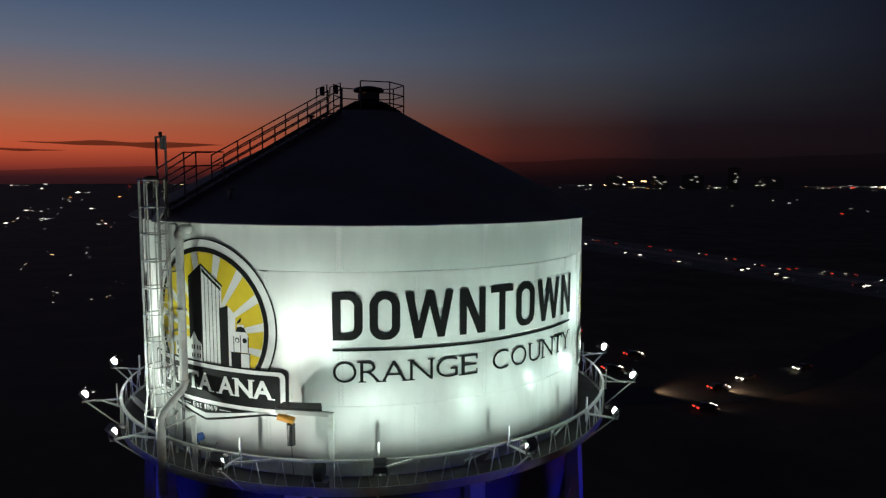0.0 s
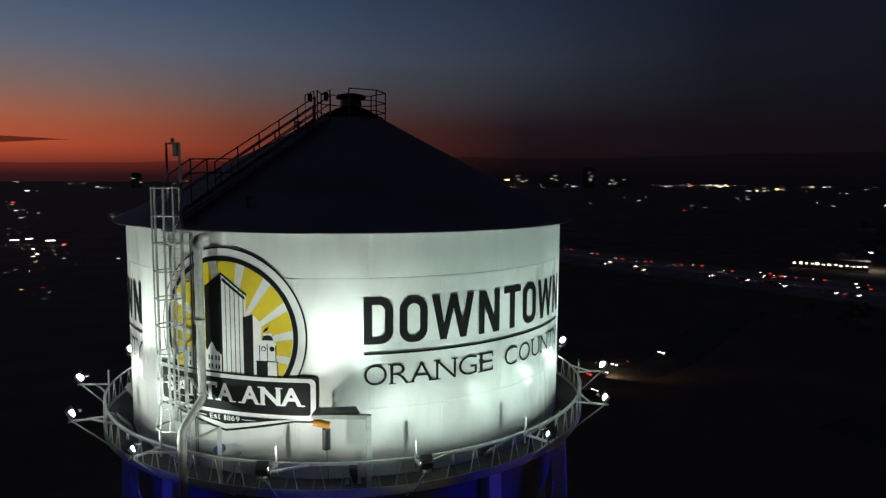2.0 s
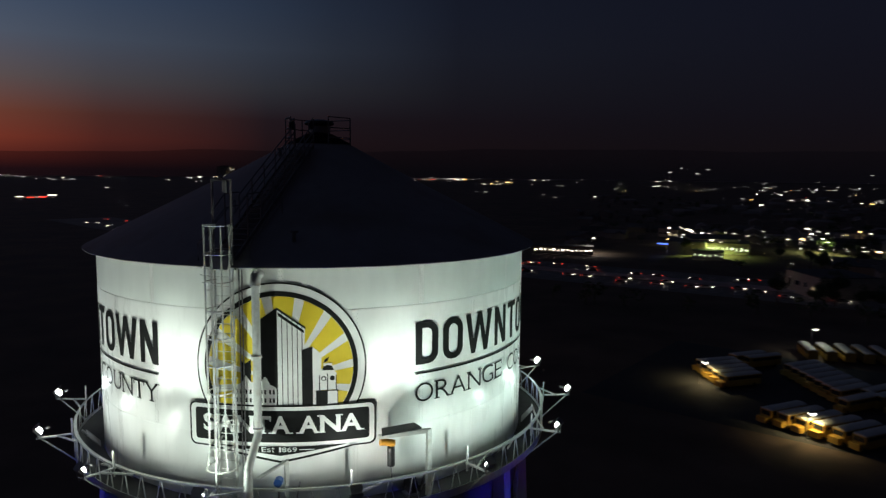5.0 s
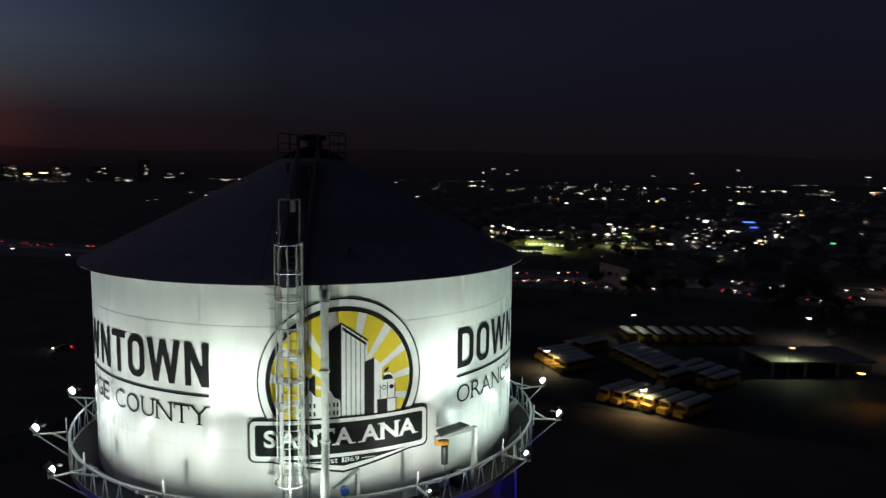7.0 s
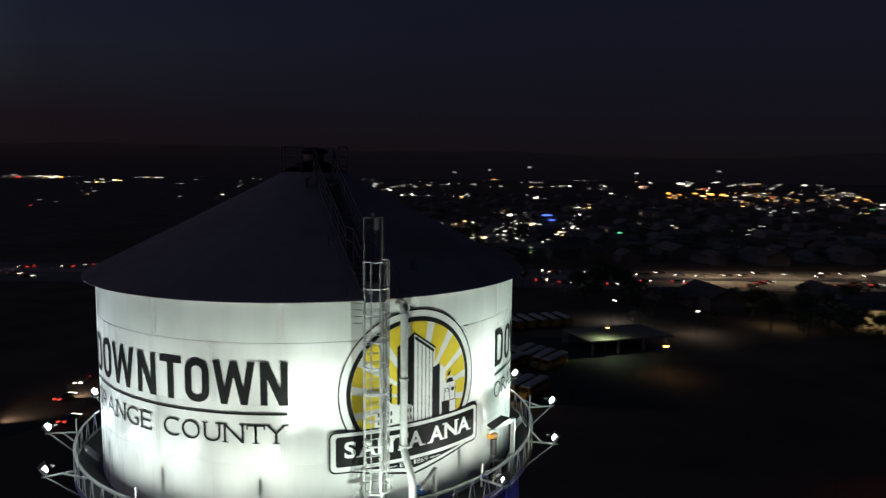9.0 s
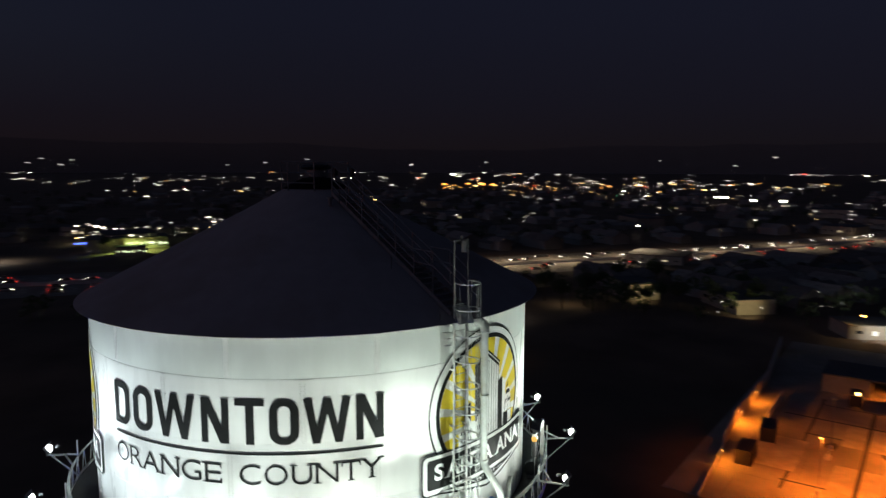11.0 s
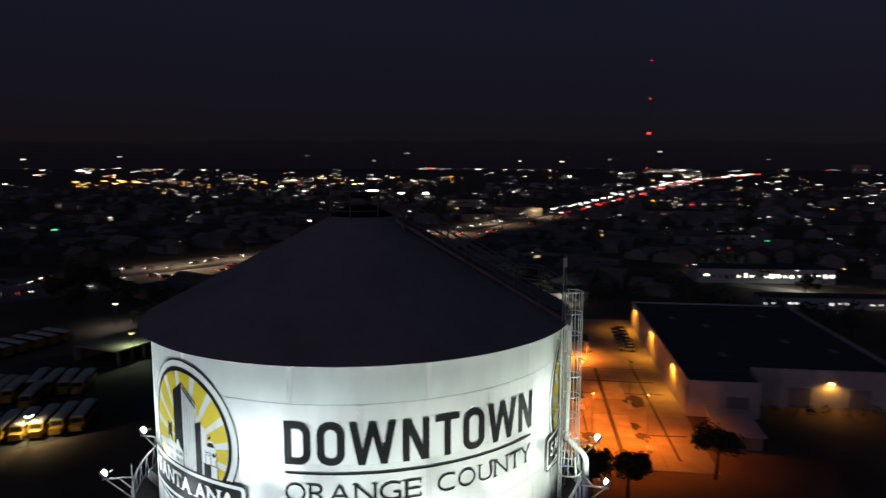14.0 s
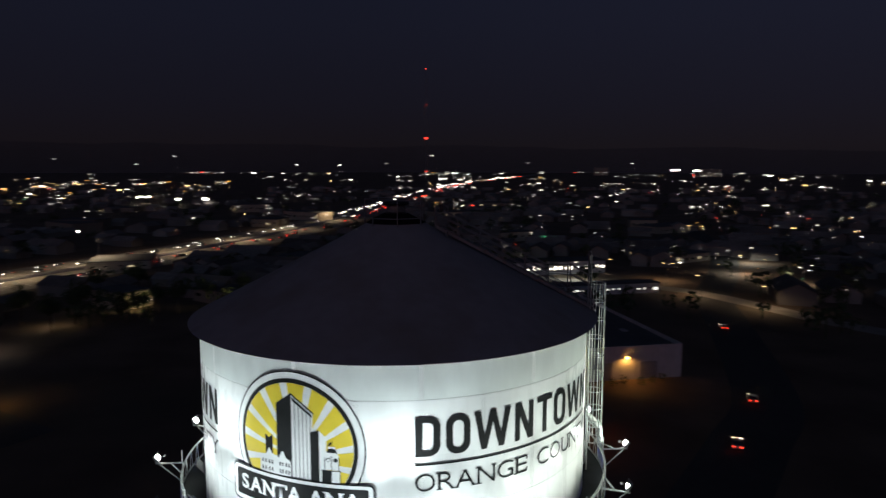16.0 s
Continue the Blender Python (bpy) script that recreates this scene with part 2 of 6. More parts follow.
class Mesh:
    def __init__(self):
        self.v, self.f = [], []

    def poly(self, pts):
        k = len(self.v)
        self.v += [tuple(p) for p in pts]
        self.f.append(tuple(range(k, k + len(pts))))

    def box(self, c, size, rz=0.0, m=None):
        k = len(self.v)
        x, y, z = (s / 2 for s in size)
        q = m or (Matrix.Translation(c) @ Matrix.Rotation(rz, 4, "Z"))
        for a in (-x, x):
            for b in (-y, y):
                for d in (-z, z):
                    self.v.append(tuple(q @ Vector((a, b, d))))
        self.f += [tuple(k + i for i in q4) for q4 in ((0, 1, 3, 2), (4, 6, 7, 5), (0, 4, 5, 1), (2, 3, 7, 6), (0, 2, 6, 4), (1, 5, 7, 3))]

    def beam(self, p, q, w, h):
        p, q = Vector(p), Vector(q)
        d = q - p
        side = d.cross(Vector((0, 0, 1)))
        if side.length < 1e-4:
            side = Vector((1, 0, 0))
        side.normalize()
        upv = side.cross(d).normalized()
        k = len(self.v)
        for o in (p, q):
            for a, b in ((-1, -1), (1, -1), (1, 1), (-1, 1)):
                self.v.append(tuple(o + side * a * w / 2 + upv * b * h / 2))
        self.f += [(k, k + 1, k + 2, k + 3), (k + 7, k + 6, k + 5, k + 4)]
        self.f += [(k + i, k + 4 + i, k + 4 + (i + 1) % 4, k + (i + 1) % 4) for i in range(4)]

    def tube(self, pts, r, n=8, closed=False):
        pts = [Vector(p) for p in pts]
        k = len(self.v)
        m = len(pts)
        for i, p in enumerate(pts):
            a = pts[(i - 1) % m] if closed or i else p
            b = pts[(i + 1) % m] if closed or i < m - 1 else p
            d = (b - a).normalized()
            s = d.cross(Vector((0, 0, 1)))
            if s.length < 1e-3:
                s = d.cross(Vector((0, 1, 0)))
            s.normalize()
            u = s.cross(d)
            self.v += [tuple(p + s * r * math.cos(math.tau * j / n) + u * r * math.sin(math.tau * j / n)) for j in range(n)]
        for i in range(m if closed else m - 1):
            a, b = k + i * n, k + ((i + 1) % m) * n
            self.f += [(a + j, b + j, b + (j + 1) % n, a + (j + 1) % n) for j in range(n)]
        if not closed:
            self.f += [tuple(k + j for j in range(n)), tuple(k + (m - 1) * n + j for j in reversed(range(n)))]

    def lathe(self, prof, n=96, a0=0.0, a1=math.tau):
        k = len(self.v)
        full = abs(a1 - a0 - math.tau) < 1e-6
        c = n if full else n + 1
        for r, z in prof:
            self.v += [(r * math.cos(a0 + (a1 - a0) * i / n), r * math.sin(a0 + (a1 - a0) * i / n), z) for i in range(c)]
        for j in range(len(prof) - 1):
            for i in range(n):
                a, b = k + j * c + i, k + j * c + (i + 1) % c
                self.f.append((a, b, b + c, a + c))

    def data(self, name, mat, smooth=35):
        me = bpy.data.meshes.new(name)
        me.from_pydata(self.v, [], self.f)
        me.materials.append(mat)
        if smooth:
            me.polygons.foreach_set("use_smooth", [True] * len(me.polygons))
            me.set_sharp_from_angle(angle=radians(smooth))
        me.update()
        return me


def part(name, mb, mat, parent=None, label="", smooth=35):
    ob = new(name, mb.data(name, mat, smooth) if isinstance(mb, Mesh) else mb)
    if parent is not None:
        ob.parent = parent
    return tagged(ob, label)


def thing(name, label, category, group="", kind="", at=(0, 0, 0), rz=0.0):
    e = new(name)
    e.empty_display_size = 0.2
    e.matrix_basis = pose(*at, 0, 0, rz)
    return tagged(e, label, category, group, kind)


def P(r, az, z):
    return Vector((r * math.cos(radians(az)), r * math.sin(radians(az)), z))


def lamp(name, kind, energy, col, m, size=0.1, cone=None, blend=0.6):
    d = bpy.data.lights.new(name, kind)
    d.energy, d.color = energy, col
    d.shadow_soft_size = size
    if cone:
        d.spot_size, d.spot_blend = radians(cone), blend
    o = new(name, d)
    o.matrix_world = m
    return o


# ---- tower dimensions ----
R, EAVE, RIM, APEX = 9.1, 43.12, 9.58, 47.95
DECK, RAIL_R, RAIL_Z = 35.15, 10.12, 36.12
ARMS = [-106.9 + 24 * k for k in range(15)]
LOGO = -120.5

# ---- floodlights on the balcony arms ----
# aim (bearing offset from the lamp, height), watts and tint for the five lamps of one third of the tank
AIMS = [(11.0, 40.2, 1000), (-13.0, 40.4, 1050), None, (11.0, 40.2, 1000), (-14.0, 40.4, 1050)]
TINTS = [(0.93, 1.0, 0.91), (0.80, 1.0, 0.90), (0.76, 1.0, 0.89), (0.76, 1.0, 0.91), (0.80, 1.0, 0.93), (0.85, 1.0, 0.95), (0.9, 1.0, 0.97), (0.9, 1.0, 0.97),
         (0.86, 0.98, 1.0), (0.84, 0.97, 1.02), (0.84, 0.97, 1.03), (0.86, 0.98, 1.0), (0.90, 1.0, 0.94), (0.92, 1.0, 0.90), (0.86, 1.0, 0.89)]
for i, a in enumerate(ARMS):
    eye = P(11.13, a, 36.51)
    lamp("flood_wash", "SPOT", 760.0, TINTS[i], look(eye, P(R, a, 62.0)), 0.03, 68.7, 1.0)
    lamp("flood_spill", "SPOT", 82.0, TINTS[i], look(eye, P(R, a, 37.8)), 0.03, 150, 1.0)
    for s in (-1, 1):
        lamp("flood_low", "SPOT", 212.0, TINTS[i], look(eye, P(R, a + 26.1 * s, 40.0)), 0.03, 123.5, 1.0)
        lamp("flood_side", "SPOT", 485.0, TINTS[i], look(eye, P(R, a + 27.5 * s, 46.0)), 0.03, 61.7, 1.0)
    if AIMS[i % 5]:
        da, hz, watts = AIMS[i % 5]
        lamp("flood_beam", "SPOT", watts, TINTS[i], look(eye, P(R, a + da, hz)), 0.05, 31, 1.0)
        lamp("flood_streak", "SPOT", 900.0, TINTS[i], look(eye, P(R, a + 1.75 * da, hz + 0.5)), 0.05, 15, 1.0)
# blue uplights on the legs, under the balcony
for i in range(10):
    a = -99.0 + 36 * i
    lamp("blue_uplight", "SPOT", 3400.0, (0.02, 0.025, 1.0), look(P(11.6, a + 1, 24.0), P(9.4, a, 33.8)), 0.08, 26, 0.8)

# ---- ground ----
m = Mesh()
rings = [0.01, 30, 80, 160, 320, 640, 1300, 2600, 4900]
m.lathe([(r, GZ) for r in rings], 96)
ground = tagged(part("ground", m, EARTH, smooth=0), "dark open ground of the city plain", "ground", kind="structure")


def smooth_line(pts, n):
    """A Catmull-Rom line through pts with n steps a span."""
    q = [Vector(p) for p in pts]
    q = [2 * q[0] - q[1]] + q + [2 * q[-1] - q[-2]]
    out = []
    for i in range(1, len(q) - 2):
        for k in range(n):
            t = k / n
            a, b, c, d = q[i - 1:i + 3]
            out.append(0.5 * (2 * b + (c - a) * t + (2 * a - 5 * b + 4 * c - d) * t * t + (3 * b - a - 3 * c + d) * t ** 3))
    out.append(q[-2])
    return out


def ribbon(line, off0, off1, z):
    mb = Mesh()
    for i in range(len(line) - 1):
        pts = []
        for k, o in ((i, off0), (i, off1), (i + 1, off1), (i + 1, off0)):
            d = (line[min(k + 1, len(line) - 1)] - line[max(k - 1, 0)]).normalized()
            pts.append((line[k].x - d.y * o, line[k].y + d.x * o, z))
        mb.poly(pts)
    return mb


def offset(line, k, o):
    d = (line[min(k + 1, len(line) - 1)] - line[max(k - 1, 0)]).normalized()
    return Vector((line[k].x - d.y * o, line[k].y + d.x * o)), d


FWY = smooth_line([(40, 700), (72, 570), (107, 455), (150, 345), (186, 268), (216, 205), (246, 145), (274, 84), (302, 22), (330, -30), (370, -102), (432, -190),
                   (524, -300), (645, -425), (815, -600), (1110, -900), (1420, -1240), (1930, -1920), (2700, -2950)], 8)
freeway = tagged(part("road_freeway", ribbon(FWY, -29, 29, GZ + 0.05), FREEWAY, smooth=0), "wide pale concrete freeway with traffic at night", "road", kind="structure")
for o in (-2.2, 2.2):
    mb = Mesh()
    for i in range(8, 110):
        a, d = offset(FWY, i, o)
        b, _ = offset(FWY, i + 1, o)
        mb.beam((a.x, a.y, GZ + 0.5), (b.x, b.y, GZ + 0.5), 0.3, 0.9)
    part("median_barrier", mb, CONCRETE, freeway, smooth=0)
for o in (-21, -17.4, -13.8, -10.2, 10.2, 13.8, 17.4, 21):
    mb = Mesh()
    for i in range(0, 112):
        a, d = offset(FWY, i, o)
        mb.beam((a.x, a.y, GZ + 0.06), (a.x + d.x * 4, a.y + d.y * 4, GZ + 0.06), 0.22, 0.02)
    part("lane_line", mb, LINE, freeway, smooth=0)
ROAD_B = smooth_line([(8, 104), (38, 109), (64, 111), (90, 126), (118, 152), (150, 178)], 8)
tagged(part("road_street", ribbon(ROAD_B, -6, 6, GZ + 0.05), ASPHALT, smooth=0), "dim asphalt side street beside the tower", "road", kind="structure")
ROAD_C = smooth_line([(18, -60), (30, -100), (40, -128), (76, -182), (110, -232), (140, -296), (190, -380), (300, -520)], 8)
tagged(part("road_avenue", ribbon(ROAD_C, -7, 7, GZ + 0.05), ASPHALT, smooth=0), "dark asphalt avenue with a few cars", "road", kind="structure")
ROAD_D = smooth_line([(190, -205), (150, -222), (121, -232), (90, -226), (60, -218), (20, -214)], 8)
tagged(part("road_cross", ribbon(ROAD_D, -5, 5, GZ + 0.06), YARD, smooth=0), "pale concrete cross street lit by lamps", "road", kind="structure")

# ---- water tower ----
tower = thing("water_tower", "floodlit white riveted steel water tower with conical dark roof", "water tower")
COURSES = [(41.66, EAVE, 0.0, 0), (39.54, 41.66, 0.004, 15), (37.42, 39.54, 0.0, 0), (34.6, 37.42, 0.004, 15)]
for z0, z1, dr, shift in COURSES:
    mb = Mesh()
    g = 0.0007
    h = radians(30)
    r0 = R + dr
    mb.lathe([(r0 - 0.03, z0 + 0.001), (r0 - 0.002, z0 + 0.001), (r0, z0 + 0.012), (r0, z1 - 0.006), (r0 - 0.003, z1 - 0.001), (r0 - 0.03, z1 - 0.001)], 15, g, h - g)
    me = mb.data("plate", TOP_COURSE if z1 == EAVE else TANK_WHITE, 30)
    rv = Mesh()
    step = 0.075
    for k in range(int((z1 - z0 - 0.1) / step)):
        for s in (-1, 1):
            a = s * (0.045 + 0.03 * (k % 2)) / R
            c = Vector(((r0 + 0.004) * math.cos(a), (r0 + 0.004) * math.sin(a), z0 + 0.08 + k * step))
            tip = (c.x + 0.016, c.y, c.z)
            q = [(c.x, c.y - 0.023, c.z), (c.x, c.y, c.z - 0.023), (c.x, c.y + 0.023, c.z), (c.x, c.y, c.z + 0.023)]
            b = len(rv.v)
            rv.v += q + [tip]
            rv.f += [(b + j, b + (j + 1) % 4, b + 4) for j in range(4)]
    rme = rv.data("riveted_seam", SEAM, 0)
    bt = Mesh()
    bt.lathe([(r0 + 0.001, z0 + 0.03), (r0 + 0.008, z0 + 0.03), (r0 + 0.008, z1 - 0.03), (r0 + 0.001, z1 - 0.03)], 2, -0.0105, 0.0105)
    bme = bt.data("butt_strap", TANK_WHITE, 0)
    for k in range(12):
        a = -90 + shift + 30 * k
        for nm, d in (("plate", me), ("butt_strap", bme), ("riveted_seam", rme)):
            o = part(nm, d, None, tower)
            o.matrix_basis = pose(0, 0, 0, 0, 0, a)
            if nm == "riveted_seam":
                tagged(o, kind="stuff")
mb = Mesh()
mb.lathe([(R - 0.03, 34.0), (R - 0.035, 43.1)], 96)
part("inner_shell", mb, SEAM, tower)
mb = Mesh()
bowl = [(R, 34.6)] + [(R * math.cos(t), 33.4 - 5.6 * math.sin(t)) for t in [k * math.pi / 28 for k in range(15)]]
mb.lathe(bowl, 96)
part("tank_bottom", mb, BELLY_SHADE, tower, "rounded steel tank bottom in blue light, its shade put into the grey")
# roof of 24 lapped sheets
rmb = Mesh()
h = math.tau / 24
rmb.lathe([(RIM - 0.02, EAVE - 0.004), (RIM, EAVE - 0.004), (RIM + 0.004, EAVE + 0.004), (6.4, EAVE + 1.62), (3.2, EAVE + 3.24), (0.62, APEX - 0.2)], 4, 0.0, h)
rme = rmb.data("roof_sheet", ROOF, 20)
for k in range(24):
    o = part("roof_sheet", rme, None, tower)
    o.matrix_basis = pose(0, 0, 0, 0, 0, 15 * k + 3)
mb = Mesh()
mb.lathe([(R - 0.02, EAVE - 0.02), (RIM - 0.03, EAVE - 0.02)], 96)
part("soffit", mb, ROOF, tower)
# legs, riser and bracing
mb = Mesh()
mb.tube([(0, 0, GZ), (0, 0, 28.0)], 1.1, 24)
part("riser", mb, TANK_WHITE, tower, "wide central riser pipe")
for k in range(10):
    a = -99.0 + 36 * k
    mb = Mesh()
    mb.beam(P(11.2, a, GZ), P(9.25, a, 34.8), 0.55, 0.55)
    part("leg", mb, TANK_WHITE, tower)
    for z0, z1 in ((GZ + 1, 12), (12, 23), (23, 33)):
        for s in (0, 1):
            mb = Mesh()
            r0, r1 = (11.2 - 1.95 * (z - GZ) / 35.6 for z in (z0, z1))
            mb.tube([P(r0, a + 36 * s, z0), P(r1, a + 36 * (1 - s), z1)], 0.045, 6)
            part("cross_rod", mb, TANK_WHITE, tower)
for z in (12, 23):
    r0 = 11.2 - 1.95 * (z - GZ) / 35.6
    for k in range(10):
        mb = Mesh()
        mb.beam(P(r0, -99 + 36 * k, z), P(r0, -63 + 36 * k, z), 0.3, 0.35)
        part("strut", mb, TANK_WHITE, tower)


def arc_pts(r, z, n=180, a0=0, a1=360):
    return [P(r, a0 + (a1 - a0) * i / n, z) for i in range(n if a1 - a0 == 360 else n + 1)]


# balcony: deck, rails and lattice
balcony = thing("balcony", "narrow steel walkway round the tank with lattice handrail", "walkway")
mb = Mesh()
mb.lathe([(R + 0.02, DECK), (RAIL_R + 0.05, DECK), (RAIL_R + 0.05, DECK - 0.06), (R + 0.02, DECK - 0.06), (R + 0.02, DECK)], 120)
part("deck", mb, GRATING, balcony, "dark deck plates", smooth=20)
mb = Mesh()
mb.lathe([(RAIL_R + 0.055, DECK - 0.16), (RAIL_R + 0.075, DECK - 0.16), (RAIL_R + 0.075, DECK + 0.12), (RAIL_R + 0.055, DECK + 0.12), (RAIL_R + 0.055, DECK - 0.16)], 120)
part("toe_plate", mb, STEEL, balcony)
mb = Mesh()
mb.lathe([(RAIL_R - 0.05, RAIL_Z), (RAIL_R + 0.055, RAIL_Z), (RAIL_R + 0.055, RAIL_Z - 0.075), (RAIL_R + 0.043, RAIL_Z - 0.075), (RAIL_R + 0.043, RAIL_Z - 0.012), (RAIL_R - 0.05, RAIL_Z - 0.012), (RAIL_R - 0.05, RAIL_Z)], 150)
part("top_rail", mb, STEEL, balcony)
mb = Mesh()
mb.beam((RAIL_R + 0.03, -0.02, RAIL_Z - 0.05), (RAIL_R + 0.05, -0.21, DECK + 0.06), 0.045, 0.012)
mb.beam((RAIL_R + 0.03, 0.02, RAIL_Z - 0.05), (RAIL_R + 0.05, 0.21, DECK + 0.06), 0.045, 0.012)
lat = mb.data("lattice_brace", STEEL, 0)
for k in range(75):
    o = part("lattice_brace", lat, None, balcony)
    o.matrix_basis = pose(0, 0, 0, 0, 0, ARMS[0] + 2.4 + 4.8 * k)
mb = Mesh()
for k in range(30):
    a = ARMS[0] + 12 * k
    mb.beam(P(R + 0.05, a, DECK - 0.75), P(RAIL_R, a, DECK - 0.08), 0.07, 0.07)
    mb.beam(P(R + 0.05, a, DECK - 0.09), P(RAIL_R, a, DECK - 0.09), 0.07, 0.06)
part("deck_bracket", mb, STEEL, balcony, smooth=0)

# floodlight arms, each a thing of its own


def flood_arm():
    t = thing("floodlight_arm", "white steel outrigger arm holding a lit floodlight", "floodlight", "floodlights round the balcony")
    mb = Mesh()
    mb.beam((RAIL_R + 0.13, 0, RAIL_Z - 0.35), (RAIL_R + 0.13, 0, RAIL_Z + 0.56), 0.055, 0.055)
    part("post", mb, STEEL, t)
    mb = Mesh()
    mb.beam((RAIL_R + 0.06, 0, RAIL_Z - 0.06), (11.45, 0, RAIL_Z + 0.0), 0.065, 0.065)
    part("outrigger", mb, STEEL, t)
    mb = Mesh()
    mb.beam((RAIL_R + 0.05, 1.0, RAIL_Z - 0.05), (10.75, 0.03, RAIL_Z - 0.02), 0.06, 0.06)
    part("side_brace", mb, STEEL, t)
    mb = Mesh()
    mb.beam((RAIL_R + 0.05, 0, DECK - 0.15), (11.28, 0, RAIL_Z - 0.04), 0.05, 0.05)
    part("lower_brace", mb, STEEL, t)
    body = Mesh()
    q = Matrix.Translation((11.40, 0, RAIL_Z + 0.25)) @ Matrix.Rotation(radians(38), 4, "Y")
    body.box((0, 0, 0), (0.10, 0.34, 0.34), m=q)
    b = part("housing", body, DARK_STEEL, t, "grey metal housing", smooth=0)
    lens = Mesh()
    for i in range(5):
        for j in range(16):
            ring4 = []
            for (ii, jj) in ((i, j), (i, j + 1), (i + 1, j + 1), (i + 1, j)):
                e, w = math.pi / 2 * ii / 5, math.tau * jj / 16
                ring4.append(q @ Vector((-0.053 - 0.13 * math.sin(e), 0.16 * math.cos(e) * math.cos(w), 0.16 * math.cos(e) * math.sin(w))))
            lens.poly(ring4)
    part("lens", lens, LED, b, "glowing white domed lens")
    visor = Mesh()
    visor.box((0, 0, 0), (0.20, 0.38, 0.012), m=q @ Matrix.Translation((-0.15, 0, 0.172)))
    part("visor", visor, DARK_STEEL, b, smooth=0)
    # added lip, not a seen part: keeps the beam off rail and deck
    lip = Mesh()
    for z in (36.468, 36.462):
        lip.poly([(11.15, 0.155, z)] + [(11.13 - 0.155 * math.cos(w), -0.155 * math.sin(w), z) for w in [math.pi * (k / 12 - 0.5) for k in range(13)]] + [(11.15, -0.155, z)])
    part("cut_off_lip", lip, MATT_BLACK, b, "thin black lip added below the lens to cut off light", smooth=0)
    yoke = Mesh()
    for s in (-0.2, 0.2):
        yoke.beam((11.40, s * 0.95, RAIL_Z + 0.02), (11.40, s * 0.95, RAIL_Z + 0.28), 0.02, 0.05)
    yoke.beam((11.40, -0.20, RAIL_Z + 0.03), (11.40, 0.20, RAIL_Z + 0.03), 0.05, 0.02)
    part("yoke", yoke, DARK_STEEL, t, smooth=0)
    return t


arm = flood_arm()
arm.matrix_basis = pose(0, 0, 0, 0, 0, ARMS[0])
for a in ARMS[1:]:
    copy_thing(arm, pose(0, 0, 0, 0, 0, a))

# ---- painted lettering and emblem ----


def bend(me):
    """Lays a flat mesh (x along the wall from its bearing 0, y up) round the tank; z gives the layer."""
    for v in me.vertices:
        x, y, k = v.co
        a = x / R
        r = R + 0.022 + k
        v.co = (r * math.cos(a), r * math.sin(a), y)
    me.update()


def flat_mesh(polys, mat, layer, name):
    """polys: outlines of (x, z) in metres; cut in 0.25 m strips and bent."""
    bm = bmesh.new()
    for pts in polys:
        bm.faces.new([bm.verts.new((x, y, layer)) for x, y in pts])
    return strips(bm, mat, name)


def strips(bm, mat, name):
    xs = [v.co.x for v in bm.verts]
    x = math.floor(min(xs) / 0.2) * 0.2
    while x < max(xs):
        bmesh.ops.bisect_plane(bm, geom=bm.verts[:] + bm.edges[:] + bm.faces[:], plane_co=(x, 0, 0), plane_no=(1, 0, 0))
        x += 0.2
    bmesh.ops.triangulate(bm, faces=[f for f in bm.faces if len(f.verts) > 4])
    bmesh.ops.recalc_face_normals(bm, faces=bm.faces[:])
    me = bpy.data.meshes.new(name)
    bm.to_mesh(me)
    bm.free()
    bend(me)
    me.materials.append(mat)
    return me


def glyph(ch, x0, x1, z0, z1, bold, mat, layer, serifs=0.0, name="letter"):
    """One letter of the built-in font, fitted to its box on the wall."""
    cu = bpy.data.curves.new("glyph", "FONT")
    cu.body = ch
    cu.offset = bold
    cu.fill_mode = "FRONT"
    cu.resolution_u = 6
    ob = bpy.data.objects.new("glyph", cu)
    scene.collection.objects.link(ob)
    bpy.context.view_layer.update()
    me = bpy.data.meshes.new_from_object(ob.evaluated_get(bpy.context.evaluated_depsgraph_get()))
    bpy.data.objects.remove(ob)
    bm = bmesh.new()
    bm.from_mesh(me)
    xs = [v.co.x for v in bm.verts]
    ys = [v.co.y for v in bm.verts]
    for v in bm.verts:
        v.co = (x0 + (v.co.x - min(xs)) / (max(xs) - min(xs)) * (x1 - x0), z0 + (v.co.y - min(ys)) / (max(ys) - min(ys)) * (z1 - z0), layer)
    if serifs:
        w, hgt = x1 - x0, serifs * 0.36
        s = serifs

        def bar(cx, top, half):
            y0, y1 = (z1 - hgt, z1) if top else (z0, z0 + hgt)
            bm.faces.new([bm.verts.new((cx + q * half, y, layer + 0.001)) for q, y in ((-1, y0), (1, y0), (1, y1), (-1, y1))])
        spots = {"A": [(0.04, 0), (0.96, 0)], "N": [(0.07, 0), (0.05, 1), (0.93, 1)], "R": [(0.1, 0), (0.05, 1), (0.95, 0)], "T": [(0.5, 0)],
                 "Y": [(0.07, 1), (0.93, 1), (0.5, 0)], "U": [(0.09, 1), (0.91, 1)], "E": [(0.05, 0), (0.05, 1)]}.get(ch, [])
        for fx, top in spots:
            bar(x0 + fx * w, top, s)
        if ch in "TE":
            for fx, dn in ((0.03, 1), (0.97, 1)) if ch == "T" else ((0.97, 1), (0.97, 0)):
                cx = x0 + fx * w
                y0, y1 = (z1 - s * 1.5, z1) if dn else (z0, z0 + s * 1.5)
                bm.faces.new([bm.verts.new((cx + q * hgt * 0.6, y, layer + 0.001)) for q, y in ((-1, y0), (1, y0), (1, y1), (-1, y1))])
    return strips(bm, mat, name)


def deg(a):
    return radians(a) * R


